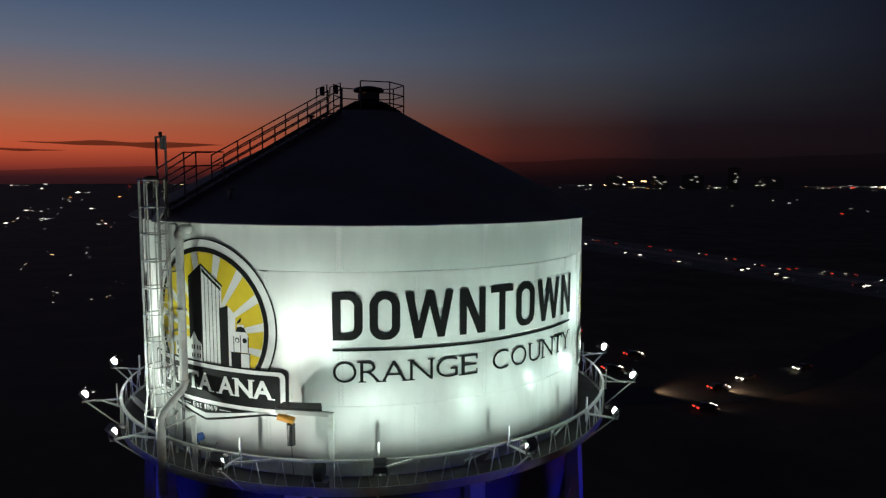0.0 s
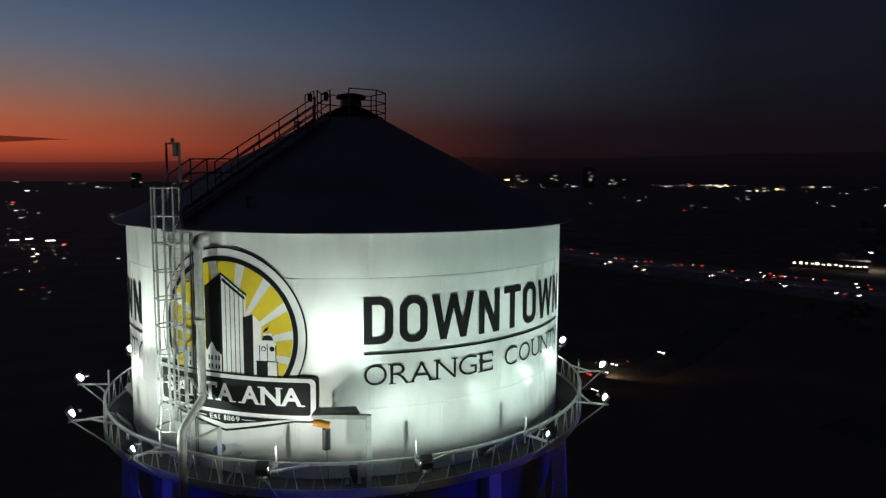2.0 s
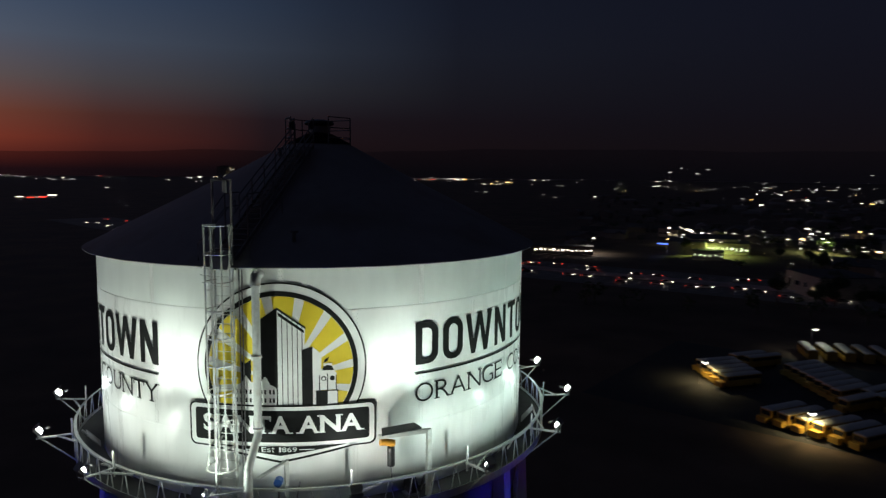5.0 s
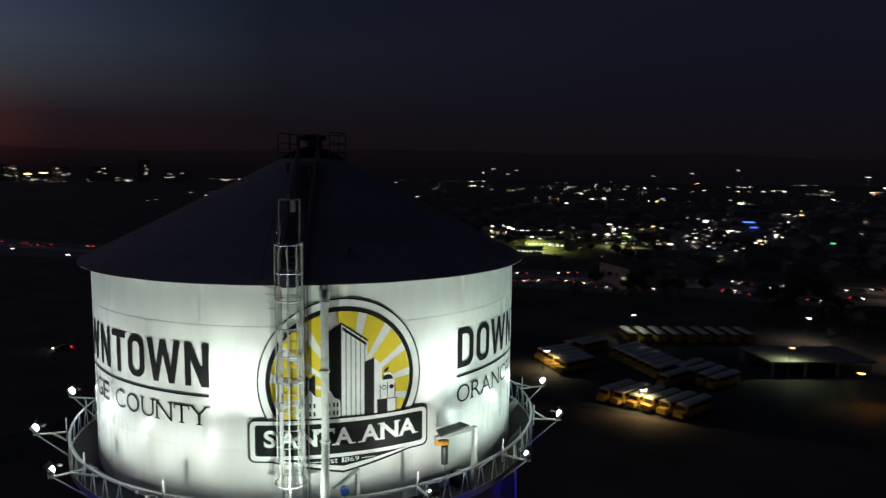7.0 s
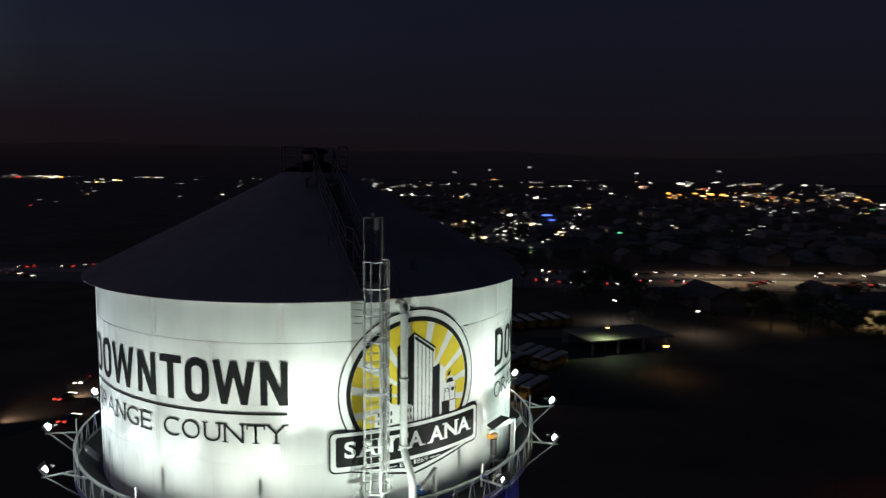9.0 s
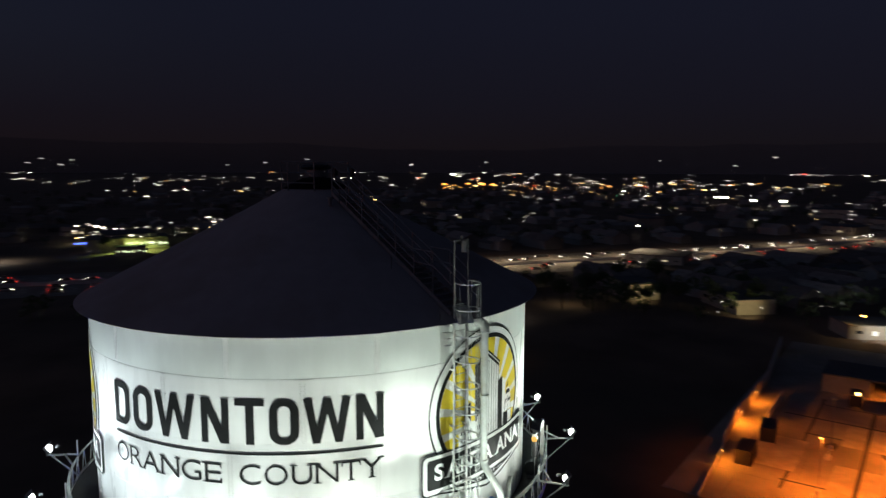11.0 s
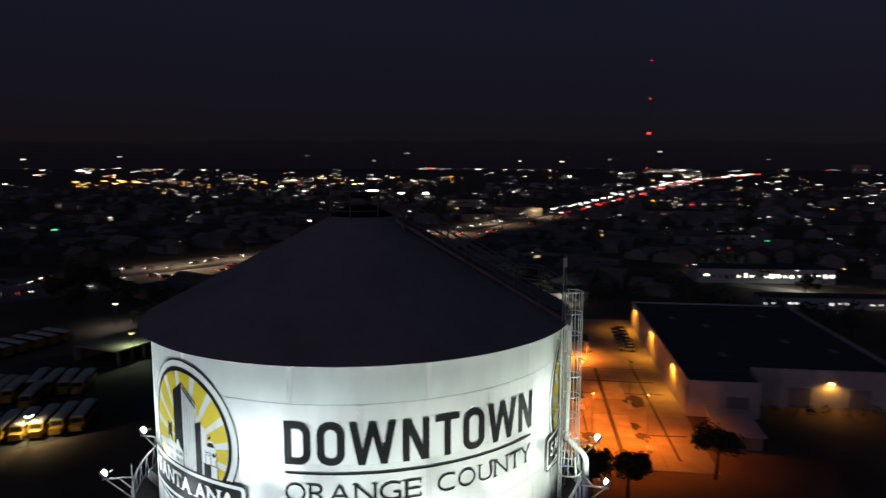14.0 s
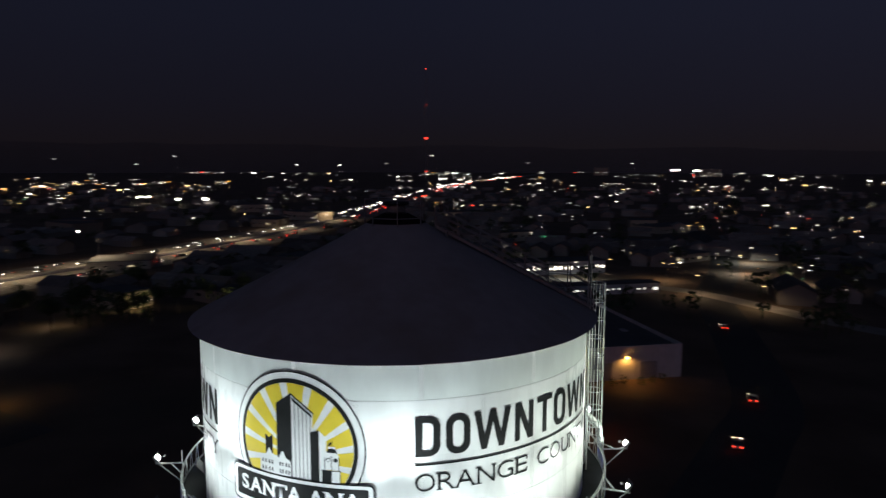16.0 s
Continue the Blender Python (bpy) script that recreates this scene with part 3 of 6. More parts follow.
def rect(x0, x1, z0, z1):
    return [(x0, z0), (x1, z0), (x1, z1), (x0, z1)]


def rounded(x0, x1, z0, z1, r, n=5):
    out = []
    for cx, cz, a in ((x1 - r, z1 - r, 0), (x0 + r, z1 - r, 90), (x0 + r, z0 + r, 180), (x1 - r, z0 + r, 270)):
        out += [(cx + r * math.cos(radians(a + 90 * k / n)), cz + r * math.sin(radians(a + 90 * k / n))) for k in range(n + 1)]
    return out


# words: letters with their bearings from the left end of the lettering
LETTERS = []
def block_letter(ch, x0, x1, z0, z1, layer=0.004, stem=0.265, bar=0.215):
    """A condensed block capital: straight strokes, round-cornered bowls."""
    bm = bmesh.new()

    def quad(pts, k=0.0):
        bm.faces.new([bm.verts.new((x, z, layer + k)) for x, z in pts])
    w = x1 - x0
    if ch in "DO":
        def loop(a, b, c, d, r, rl):
            pts = []
            for cx, cz, a0, q in ((b - r, d - r, 90, r), (b - r, c + r, 0, r), (a + rl, c + rl, -90, rl), (a + rl, d - rl, -180, rl)):
                pts += [(cx + q * math.cos(radians(a0 - 90 * k / 8)), cz + q * math.sin(radians(a0 - 90 * k / 8))) for k in range(9)]
            return pts
        out = loop(x0, x1, z0, z1, w * 0.44, 0.004 if ch == "D" else w * 0.44)
        inn = loop(x0 + stem, x1 - stem, z0 + bar, z1 - bar, w * 0.44 - stem * 0.75, 0.004 if ch == "D" else w * 0.44 - stem * 0.75)
        for k in range(len(out)):
            n = (k + 1) % len(out)
            quad([out[k], out[n], inn[n], inn[k]])
    elif ch == "T":
        quad(rect(x0, x1, z1 - bar, z1))
        quad(rect((x0 + x1 - stem) / 2, (x0 + x1 + stem) / 2, z0, z1 - bar))
    elif ch == "N":
        quad(rect(x0, x0 + stem * 0.92, z0, z1))
        quad(rect(x1 - stem * 0.92, x1, z0, z1))
        quad([(x0, z1), (x1 - stem * 1.12, z0), (x1, z0), (x0 + stem * 1.12, z1)], 0.0006)
    elif ch == "W":
        s, b, m = stem * 1.02, stem * 0.9, stem * 0.92
        for k, (t, q) in enumerate(((0.0 + s / 2 / w, 0.265), (0.5, 0.265), (0.5, 0.735), (1.0 - s / 2 / w, 0.735))):
            tw = s if k in (0, 3) else m
            quad([(x0 + q * w - b / 2, z0), (x0 + q * w + b / 2, z0), (x0 + t * w + tw / 2, z1), (x0 + t * w - tw / 2, z1)], 0.0004 * k)
    return strips(bm, PAINT_BLACK, "letter")


for ch, a0, a1 in zip("DOWNTOWN", (0, 7.2, 14.1, 25.6, 32.9, 39.8, 46.6, 57.0), (5.9, 13.2, 24.2, 31.6, 38.9, 45.7, 56.0, 62.8)):
    LETTERS.append(block_letter(ch, deg(a0), deg(a1), 39.53, 41.02))
for ch, a0, a1 in zip("ORANGE", (0, 5.3, 9.5, 15.1, 20.5, 26.0), (4.6, 9.3, 14.4, 19.8, 25.2, 29.7)):
    LETTERS.append(glyph(ch, deg(a0), deg(a1), 38.19, 38.86, -0.010, PAINT_BLACK, 0.004, 0.115))
for ch, a0, a1 in zip("COUNTY", (33.5, 38.6, 44.1, 48.8, 53.9, 58.0), (37.8, 43.2, 48.1, 53.3, 57.8, 62.4)):
    LETTERS.append(glyph(ch, deg(a0), deg(a1), 38.19, 38.86, -0.010, PAINT_BLACK, 0.004, 0.115))
BAR = flat_mesh([rect(0, deg(62.6), 39.185, 39.255)], PAINT_BLACK, 0.004, "underline")

CZ, RO = 39.76, 2.84


def disc(r, n=64, cz=CZ):
    """The part of a disc above the banner."""
    base = 38.45
    a = math.asin((base - cz) / r)
    arc = [(r * math.cos(a + (math.pi - 2 * a) * k / n), cz + r * math.sin(a + (math.pi - 2 * a) * k / n)) for k in range(n + 1)]
    return arc


def ray_poly(a, half, r=2.38):
    """A wedge of sunlight from the burst's centre out to the disc's edge, above the banner."""
    cx, cz = 0.15, 39.35
    out = [(cx, cz)]
    for k in range(5):
        b = radians(a - half + 2 * half * k / 4)
        d = (math.cos(b), math.sin(b))
        bb = cx * d[0] + (cz - CZ) * d[1]
        t = -bb + math.sqrt(bb * bb - (cx * cx + (cz - CZ) ** 2 - r * r))
        if d[1] < 0:
            t = min(t, (38.47 - cz) / d[1])
        out.append((cx + t * d[0], cz + t * d[1]))
    return out


EMBLEM = []          # (name, mesh, sub-parts)


def emb(name, polys, mat, layer):
    EMBLEM.append((name, flat_mesh(polys, mat, layer, name)))


emb("outline_ring", [disc(RO)], PAINT_BLACK, 0.000)
emb("white_ring", [disc(RO - 0.055)], PAINT_WHITE, 0.004)
emb("black_ring", [disc(2.55)], PAINT_BLACK, 0.008)
emb("sky_disc", [disc(2.39)], PAINT_WHITE, 0.012)
for k in range(11):
    emb("sun_ray", [ray_poly(-20 + 22 * k, 7.6)], PAINT_YELLOW, 0.016)
emb("tower_dark_side", [[(-0.72, 38.46), (-0.05, 38.46), (-0.05, 41.77), (-0.72, 41.30)]], PAINT_BLACK, 0.020)
emb("tower_light_side", [[(-0.05, 38.46), (0.74, 38.46), (0.84, 41.10), (-0.05, 41.74)]], PAINT_WHITE, 0.020)
emb("tower_edge", [[(-0.06, 41.77), (-0.06, 41.70), (0.86, 41.05), (0.86, 41.12)]] + [rect(x - 0.013, x + 0.013, 38.46, 41.70 - 0.7 * (x + 0.06)) for x in (0.10, 0.27, 0.43, 0.59, 0.74)], PAINT_BLACK, 0.024)
emb("tower_cornice", [[(-0.02, 41.62), (-0.02, 41.50), (0.80, 40.92), (0.80, 41.02)]], PAINT_BLACK, 0.022)
emb("slab_block", [[(0.72, 38.46), (1.07, 38.46), (1.07, 40.47), (0.72, 40.36)]], PAINT_BLACK, 0.026)
emb("slab_light", [[(1.07, 38.46), (1.30, 38.46), (1.36, 40.2), (1.07, 40.47)]], PAINT_WHITE, 0.022)
emb("left_block", [[(-1.28, 38.46), (-0.92, 38.46), (-0.92, 40.05), (-1.10, 39.9), (-1.28, 40.0)]], PAINT_BLACK, 0.020)
emb("clock_base", [rect(1.17, 1.55, 38.46, 38.97)], PAINT_BLACK, 0.030)
emb("clock_body", [rect(1.55, 1.88, 38.46, 38.97), rect(1.27, 1.84, 39.0, 39.55), [(1.27, 39.55), (1.84, 39.55), (1.74, 39.68), (1.37, 39.68)], rect(1.42, 1.70, 39.68, 39.9)], PAINT_WHITE, 0.030)
emb("clock_dome", [[(1.36, 39.66), (1.42, 39.80), (1.56, 39.84), (1.70, 39.80), (1.76, 39.66)], [(1.40, 39.90), (1.46, 40.02), (1.60, 40.12), (1.56, 39.98)], rect(1.15, 1.90, 38.96, 38.99),
                   rect(1.27, 1.30, 39.0, 39.5), rect(1.53, 1.56, 39.0, 39.55), rect(1.81, 1.84, 39.0, 39.5), rect(1.86, 1.885, 38.46, 38.97)], PAINT_BLACK, 0.033)


def round_poly(cx, cz, r, n=14):
    return [(cx + r * math.cos(math.tau * k / n), cz + r * math.sin(math.tau * k / n)) for k in range(n)]


for fx in (1.42, 1.70):
    emb("clock_face", [round_poly(fx, 39.39, 0.085)], PAINT_BLACK, 0.033)
emb("clock_dial", [round_poly(1.42, 39.38, 0.055)], PAINT_WHITE, 0.036)
emb("old_house", [[(-1.55, 38.46), (-0.10, 38.46), (-0.10, 39.12), (-0.30, 39.20), (-0.48, 39.55), (-0.70, 39.22), (-0.95, 39.30), (-1.10, 39.50), (-1.25, 39.25), (-1.55, 39.10)]], PAINT_WHITE, 0.030)
for wx in (-1.45, -1.3, -1.12, -0.98, -0.62, -0.5, -0.34, -0.22):
    for wz in (38.6, 38.88):
        emb("house_window", [rect(wx, wx + 0.06, wz, wz + 0.15)], PAINT_BLACK, 0.034)
emb("house_gable", [[(-0.70, 39.22), (-0.48, 39.55), (-0.45, 39.53), (-0.66, 39.18)], [(-0.48, 39.55), (-0.10, 39.12), (-0.10, 39.07), (-0.48, 39.49)]], PAINT_BLACK, 0.034)
emb("banner_outline", [rounded(-3.15, 3.15, 37.02, 38.52, 0.22), [(-2.9, 37.12), (-1.6, 36.86), (0.0, 36.54), (1.6, 36.86), (2.9, 37.12)]], PAINT_BLACK, 0.040)
emb("banner_white", [rounded(-3.09, 3.09, 37.08, 38.46, 0.19), [(-2.75, 37.14), (-1.6, 36.94), (0.0, 36.62), (1.6, 36.94), (2.75, 37.14)]], PAINT_WHITE, 0.044)
emb("banner_black", [rounded(-2.92, 2.92, 37.25, 38.33, 0.10), [(-2.2, 37.12), (-1.2, 36.97), (0.0, 36.79), (1.2, 36.97), (2.2, 37.12)]], PAINT_BLACK, 0.048)
BANNER_LETTERS = []
for ch, a0, a1 in zip("SANTAANA", (-137.0, -133.9, -129.6, -125.9, -122.3, -116.7, -112.4, -108.1), (-134.5, -130.0, -126.0, -122.4, -118.5, -112.7, -108.2, -103.8)):
    BANNER_LETTERS.append(glyph(ch, deg(a0 - LOGO), deg(a1 - LOGO), 37.55, 38.15, 0.028, PAINT_WHITE, 0.052, 0.12))
x = -0.62
for ch, w in zip("Est1869", (0.15, 0.12, 0.09, 0.07, 0.14, 0.14, 0.14)):
    if ch == "1":
        x += 0.12
    BANNER_LETTERS.append(glyph(ch, x, x + w, 36.92, 37.09 if ch != "s" else 37.05, 0.0, PAINT_WHITE, 0.052))
    x += w + 0.03
DASHES = flat_mesh([rect(-1.15, -0.75, 36.985, 37.01), rect(0.62, 1.1, 36.985, 37.01)], PAINT_WHITE, 0.052, "dash")

for k in range(3):
    turn = 120 * k
    w = part("lettering", BAR, None, tower, "black painted words DOWNTOWN ORANGE COUNTY above and below a rule")
    w.matrix_basis = pose(0, 0, 0, 0, 0, -91.5 + turn)
    for me in LETTERS:
        part("letter", me, None, w)
    e = part("emblem", EMBLEM[0][1], None, tower, "round painted city emblem with yellow sunburst and black banner")
    e.matrix_basis = pose(0, 0, 0, 0, 0, LOGO + turn)
    for nm, me in EMBLEM[1:]:
        part(nm, me, None, e)
    part("dash", DASHES, None, e)
    for me in BANNER_LETTERS:
        part("letter", me, None, e)

# ---- caged ladder ----
LAD = -131.0


def local(r, s, z, az=LAD):
    """A point r out from the axis on the bearing az and s metres to its left, seen from outside to the right."""
    d = Vector((math.cos(radians(az)), math.sin(radians(az)), 0))
    n = Vector((-d.y, d.x, 0))
    return d * r + n * s + Vector((0, 0, z))


ladder = thing("caged_ladder", "white steel ladder with safety cage climbing the tank wall", "ladder")
for s in (-0.31, 0.31):
    mb = Mesh()
    mb.beam(local(9.36, s, DECK), local(9.36, s, 44.4), 0.07, 0.05)
    part("side_rail", mb, STEEL, ladder, smooth=0)
    # little light reaches the ladder head; its dimness is put into darker steel
    mb = Mesh()
    mb.beam(local(9.36, s, 44.4), local(9.36, s, 45.88), 0.065, 0.045)
    part("head_rail", mb, DARK_STEEL, ladder, "head of the ladder, darker steel standing in for weak light", smooth=0)
mb = Mesh()
mb.beam(local(9.36, -0.34, 45.86), local(9.36, 0.34, 45.86), 0.06, 0.06)
part("head_bar", mb, DARK_STEEL, ladder)
mb = Mesh()
mb.tube([local(9.36, 0.0, 45.9), local(9.36, 0.0, 46.02)], 0.06, 8)
mb.tube([local(9.36, 0.12, 45.84), local(9.36, 0.12, 45.45)], 0.09, 8)
part("pulley", mb, DARK_STEEL, ladder, "small dark pulley block")
rung = Mesh()
rung.tube([local(9.36, -0.30, 0), local(9.36, 0.30, 0)], 0.016, 6)
rung_me = rung.data("rung", STEEL)
for k in range(28):
    o = part("rung", rung_me, None, ladder)
    o.location.z = DECK + 0.3 + 0.305 * k

def hoop(rad):
    pts = []
    for i in range(15):
        t = radians(-145 + 290 * i / 14)
        pts.append((9.70 + rad * math.cos(t), rad * math.sin(t)))
    return [(9.36, -0.30)] + pts + [(9.36, 0.30)]


zs = [37.35 + 0.888 * k for k in range(9)]
for z in zs:
    mb = Mesh()
    q = hoop(0.42)
    mb.tube([local(a, b, z) for a, b in q], 0.026, 5)
    part("cage_hoop", mb, STEEL, ladder, smooth=0)
mb = Mesh()
q = hoop(0.52)
mb.tube([local(a, b, 36.6) for a, b in q], 0.03, 5)
part("cage_hoop", mb, STEEL, ladder, "flared bottom hoop", smooth=0)
for i in range(7):
    t = radians(-120 + 240 * i / 6)
    mb = Mesh()
    a = local(9.70 + 0.43 * math.cos(t), 0.43 * math.sin(t), 44.5)
    b = local(9.70 + 0.43 * math.cos(t), 0.43 * math.sin(t), 37.35)
    c = local(9.70 + 0.53 * math.cos(t), 0.53 * math.sin(t), 36.57)
    mb.beam(a, b, 0.05, 0.012)
    mb.beam(b, c, 0.05, 0.012)
    part("cage_bar", mb, STEEL, ladder, smooth=0)
for z in (37.4, 39.4, 41.4, 43.0):
    for s in (-0.27, 0.27):
        mb = Mesh()
        mb.beam(local(9.08, s, z), local(9.38, s, z), 0.05, 0.05)
        part("standoff", mb, STEEL, ladder, smooth=0)
# sloping white plate where the ladder passes the eave
mb = Mesh()
mb.beam(local(9.66, -0.02, 43.05), local(9.34, 0.02, 43.62), 0.66, 0.02)
part("kick_plate", mb, STEEL, ladder, smooth=0)
# signs of wear: short antenna fins on the ladder's flank
mb = Mesh()
for k in range(4):
    mb.beam(local(9.25, -0.35, 42.95 - 0.22 * k), local(9.35, -0.85 + 0.05 * k, 43.05 - 0.24 * k), 0.10, 0.015)
part("cable_bracket", mb, STEEL, ladder, smooth=0)
mb = Mesh()
mb.tube([local(9.16, 0.42, DECK), local(9.16, 0.42, 43.0)], 0.022, 6)
mb.tube([local(9.16, 0.52, DECK), local(9.16, 0.52, 43.0)], 0.022, 6)
part("conduit", mb, DARK_STEEL, ladder, "dark conduits beside the ladder")

# ---- roof stair from the ladder to the hatch ----
stair = thing("roof_stair", "dark steel stair with handrails lying up the roof", "stair")
SLOPE = (APEX - 0.2 - EAVE) / (RIM - 0.62)


def roof_z(r):
    return EAVE + (RIM - r) * SLOPE


steps = [9.0 - 0.3 * k for k in range(24)]
tread = Mesh()
tread.box((0, 0, 0), (0.22, 0.74, 0.03))
tread_me = tread.data("tread", DARK_STEEL, 0)
for r in steps:
    o = part("tread", tread_me, None, stair)
    o.matrix_basis = Matrix.Translation(local(r, 0, roof_z(r) + 0.16)) @ Matrix.Rotation(radians(LAD), 4, "Z")
for s in (-0.4, 0.4):
    mb = Mesh()
    mb.beam(local(9.3, s, roof_z(9.3) + 0.12), local(1.9, s, roof_z(1.9) + 0.12), 0.05, 0.14)
    part("stringer", mb, DARK_STEEL, stair)
    for hgt in (0.42, 0.72, 1.02):
        mb = Mesh()
        mb.tube([local(7.3, s, roof_z(7.3) + hgt), local(1.9, s, roof_z(1.9) + hgt)], 0.025, 6)
        part("handrail", mb, DARK_STEEL, stair)
    for k in range(6):
        r = 7.3 - 1.08 * k
        mb = Mesh()
        mb.tube([local(r, s, roof_z(r) + 0.1), local(r - 0.0, s, roof_z(r) + 1.03)], 0.026, 6)
        part("post", mb, DARK_STEEL, stair)
    # level landing beside the ladder head
    top = roof_z(7.3) + 1.12
    mb = Mesh()
    mb.tube([local(7.3, s, top), local(8.35, s, top - 0.02), local(9.35, s, top - 0.62)], 0.025, 6)
    mb.tube([local(7.3, s, top - 0.45), local(8.35, s, top - 0.5), local(9.35, s, top - 1.05)], 0.025, 6)
    mb.tube([local(8.35, s, roof_z(8.35) + 0.08), local(8.35, s, top)], 0.026, 6)
    part("landing_rail", mb, DARK_STEEL, stair)
    mb = Mesh()
    mb.tube([local(9.3, s * 2.2, roof_z(9.3)), local(9.3, s * 2.2, roof_z(9.3) + 0.55), local(6.6, s * 2.2, roof_z(6.6) + 0.45), local(6.6, s * 2.2, roof_z(6.6))], 0.022, 6)
    part("guard_rail", mb, DARK_STEEL, stair)

# ---- hatch, vent and railing at the peak ----
hatch = thing("roof_vent", "round dark vent cap on the roof peak", "vent")
mb = Mesh()
mb.lathe([(0.62, APEX - 0.35), (0.42, APEX - 0.1), (0.42, APEX + 0.2), (0.62, APEX + 0.24), (0.66, APEX + 0.30), (0.60, APEX + 0.40), (0.25, APEX + 0.48), (0.01, APEX + 0.50)], 32)
part("cap", mb, BLACK_PLASTIC, hatch)
mb = Mesh()
mb.lathe([(1.42, roof_z(1.42) + 0.012), (1.40, roof_z(1.40) + 0.03), (0.60, roof_z(0.60) + 0.03)], 32)
part("peak_plate", mb, MATT_BLACK, hatch, "dark plate round the vent")
mb = Mesh()
mb.lathe([(0.44, APEX - 0.1), (0.46, APEX - 0.1), (0.46, APEX + 0.18), (0.44, APEX + 0.18)], 32)
part("collar", mb, DARK_STEEL, hatch)
railing = thing("peak_railing", "dark steel guard railing round the roof peak", "railing")
ring = [LAD + a for a in (34, 82, 130, 180, 230, 278, 326)]
TOPZ = 48.47
for z in (TOPZ, TOPZ - 0.45, TOPZ - 0.86):
    mb = Mesh()
    mb.tube([P(1.5, a, z) for a in ring], 0.025, 6)
    part("rail", mb, DARK_STEEL, railing)
for a in ring:
    mb = Mesh()
    mb.tube([P(1.5, a, roof_z(1.5) - 0.05), P(1.5, a, TOPZ)], 0.028, 6)
    part("post", mb, DARK_STEEL, railing)
for s in (-0.42, 0.42):
    gate = thing("swing_gate", "small dark gate frame at the stair head", "gate", "stair gates")
    mb = Mesh()
    mb.tube([local(1.95, s, roof_z(1.95)), local(1.95, s, TOPZ - 0.12), local(2.5, s, TOPZ - 0.36), local(2.5, s, roof_z(2.5))], 0.03, 6)
    part("gate_frame", mb, DARK_STEEL, gate)
    mb = Mesh()
    mb.box((0, 0, 0), (0.16, 0.12, 0.34), m=Matrix.Translation(local(2.2, s, TOPZ - 0.42)) @ Matrix.Rotation(radians(LAD), 4, "Z"))
    part("latch_box", mb, BLACK_PLASTIC, gate, smooth=0)
for az, r in ((-128, 3.05), (-150, 2.6), (-118, 8.2)):
    v = thing("mushroom_vent", "small dark mushroom vent on the roof", "vent", "roof vents")
    mb = Mesh()
    c = P(r, az, roof_z(r))
    mb.tube([c, c + Vector((0, 0, 0.3))], 0.07, 10)
    part("stub", mb, DARK_STEEL, v)
    mb = Mesh()
    mb.tube([c + Vector((0, 0, 0.28)), c + Vector((0, 0, 0.36))], 0.15, 12)
    part("cowl", mb, DARK_STEEL, v)

# ---- overflow pipe ----
pipe = thing("overflow_pipe", "thick white overflow pipe with elbow running down the tank", "pipe")
PA = -124.4
mb = Mesh()
mb.tube([P(9.0, PA, 42.86), P(9.32, PA, 42.86), P(9.42, PA, 42.83), P(9.47, PA, 42.74), P(9.48, PA, 42.6)], 0.17, 14)
part("top_elbow", mb, STEEL, pipe)
mb = Mesh()
mb.tube([P(9.48, PA, 42.62), P(9.48, PA, 37.75)], 0.13, 14)
part("upper_run", mb, STEEL, pipe)
mb = Mesh()
mb.tube([P(9.48, PA, 37.8), P(9.54, PA, 37.62), P(10.24, PA - 0.3, 36.98), P(10.34, PA - 0.4, 36.8), P(10.36, PA - 0.4, 36.6)], 0.13, 14)
part("offset_bend", mb, STEEL, pipe)
mb = Mesh()
mb.tube([P(10.36, PA - 0.4, 36.65), P(10.36, PA - 0.4, DECK - 0.9)], 0.14, 14)
part("lower_run", mb, STEEL, pipe)
for z in (42.5, 40.2, 37.8):
    mb = Mesh()
    mb.tube([P(9.48, PA, z), P(9.48, PA, z + 0.07)], 0.17, 14)
    part("flange", mb, STEEL, pipe)

# ---- small gear on the balcony ----
door = thing("gate_panel", "white sheet-metal gate post with slanting hood", "gate")
mb = Mesh()
mb.beam(P(9.95, -118.5, DECK), P(9.95, -118.5, 36.95), 0.13, 0.10)
part("post", mb, STEEL, door, smooth=0)
mb = Mesh()
mb.beam(P(9.95, -118.3, 36.98), P(10.35, -123.2, 36.55), 0.16, 0.05)
part("hood", mb, STEEL, door, smooth=0)
mb = Mesh()
mb.tube([P(9.3, -116.5, 35.95), P(9.6, -117, 35.5), P(9.9, -117.6, DECK)], 0.03, 6)
part("brace", mb, DARK_STEEL, door)
valve = thing("valve_box", "small round blue valve housing beside the pipe", "valve")
mb = Mesh()
mb.tube([P(9.35, -120.6, 36.05), P(9.62, -120.6, 36.05)], 0.14, 14)
part("drum", mb, BLUE_CASE, valve)
mb = Mesh()
mb.tube([P(9.45, -120.6, 36.05), P(9.45, -120.6, DECK)], 0.04, 8)
part("stem", mb, DARK_STEEL, valve)
hoist = thing("hoist_frame", "white hoist frame with dark sloping plate on the balcony", "hoist")
mb = Mesh()
mb.beam(P(9.95, -91.0, DECK), P(9.95, -91.0, 37.52), 0.15, 0.15)
part("post", mb, STEEL, hoist, smooth=0)
mb = Mesh()
mb.beam(P(9.95, -90.6, 37.46), P(9.78, -101.2, 37.46), 0.13, 0.13)
part("beam", mb, STEEL, hoist, smooth=0)
mb = Mesh()
pa, pb, pc, pd = P(9.58, -93.2, 37.62), P(9.95, -92.6, 37.56), P(10.0, -100.9, 37.56), P(9.62, -100.3, 37.62)
for dz in (0, 0.07):
    mb.poly([q + Vector((0, 0, dz)) for q in (pa, pb, pc, pd)])
for q0, q1 in ((pa, pb), (pb, pc), (pc, pd), (pd, pa)):
    mb.poly([q0, q1, q1 + Vector((0, 0, 0.07)), q0 + Vector((0, 0, 0.07))])
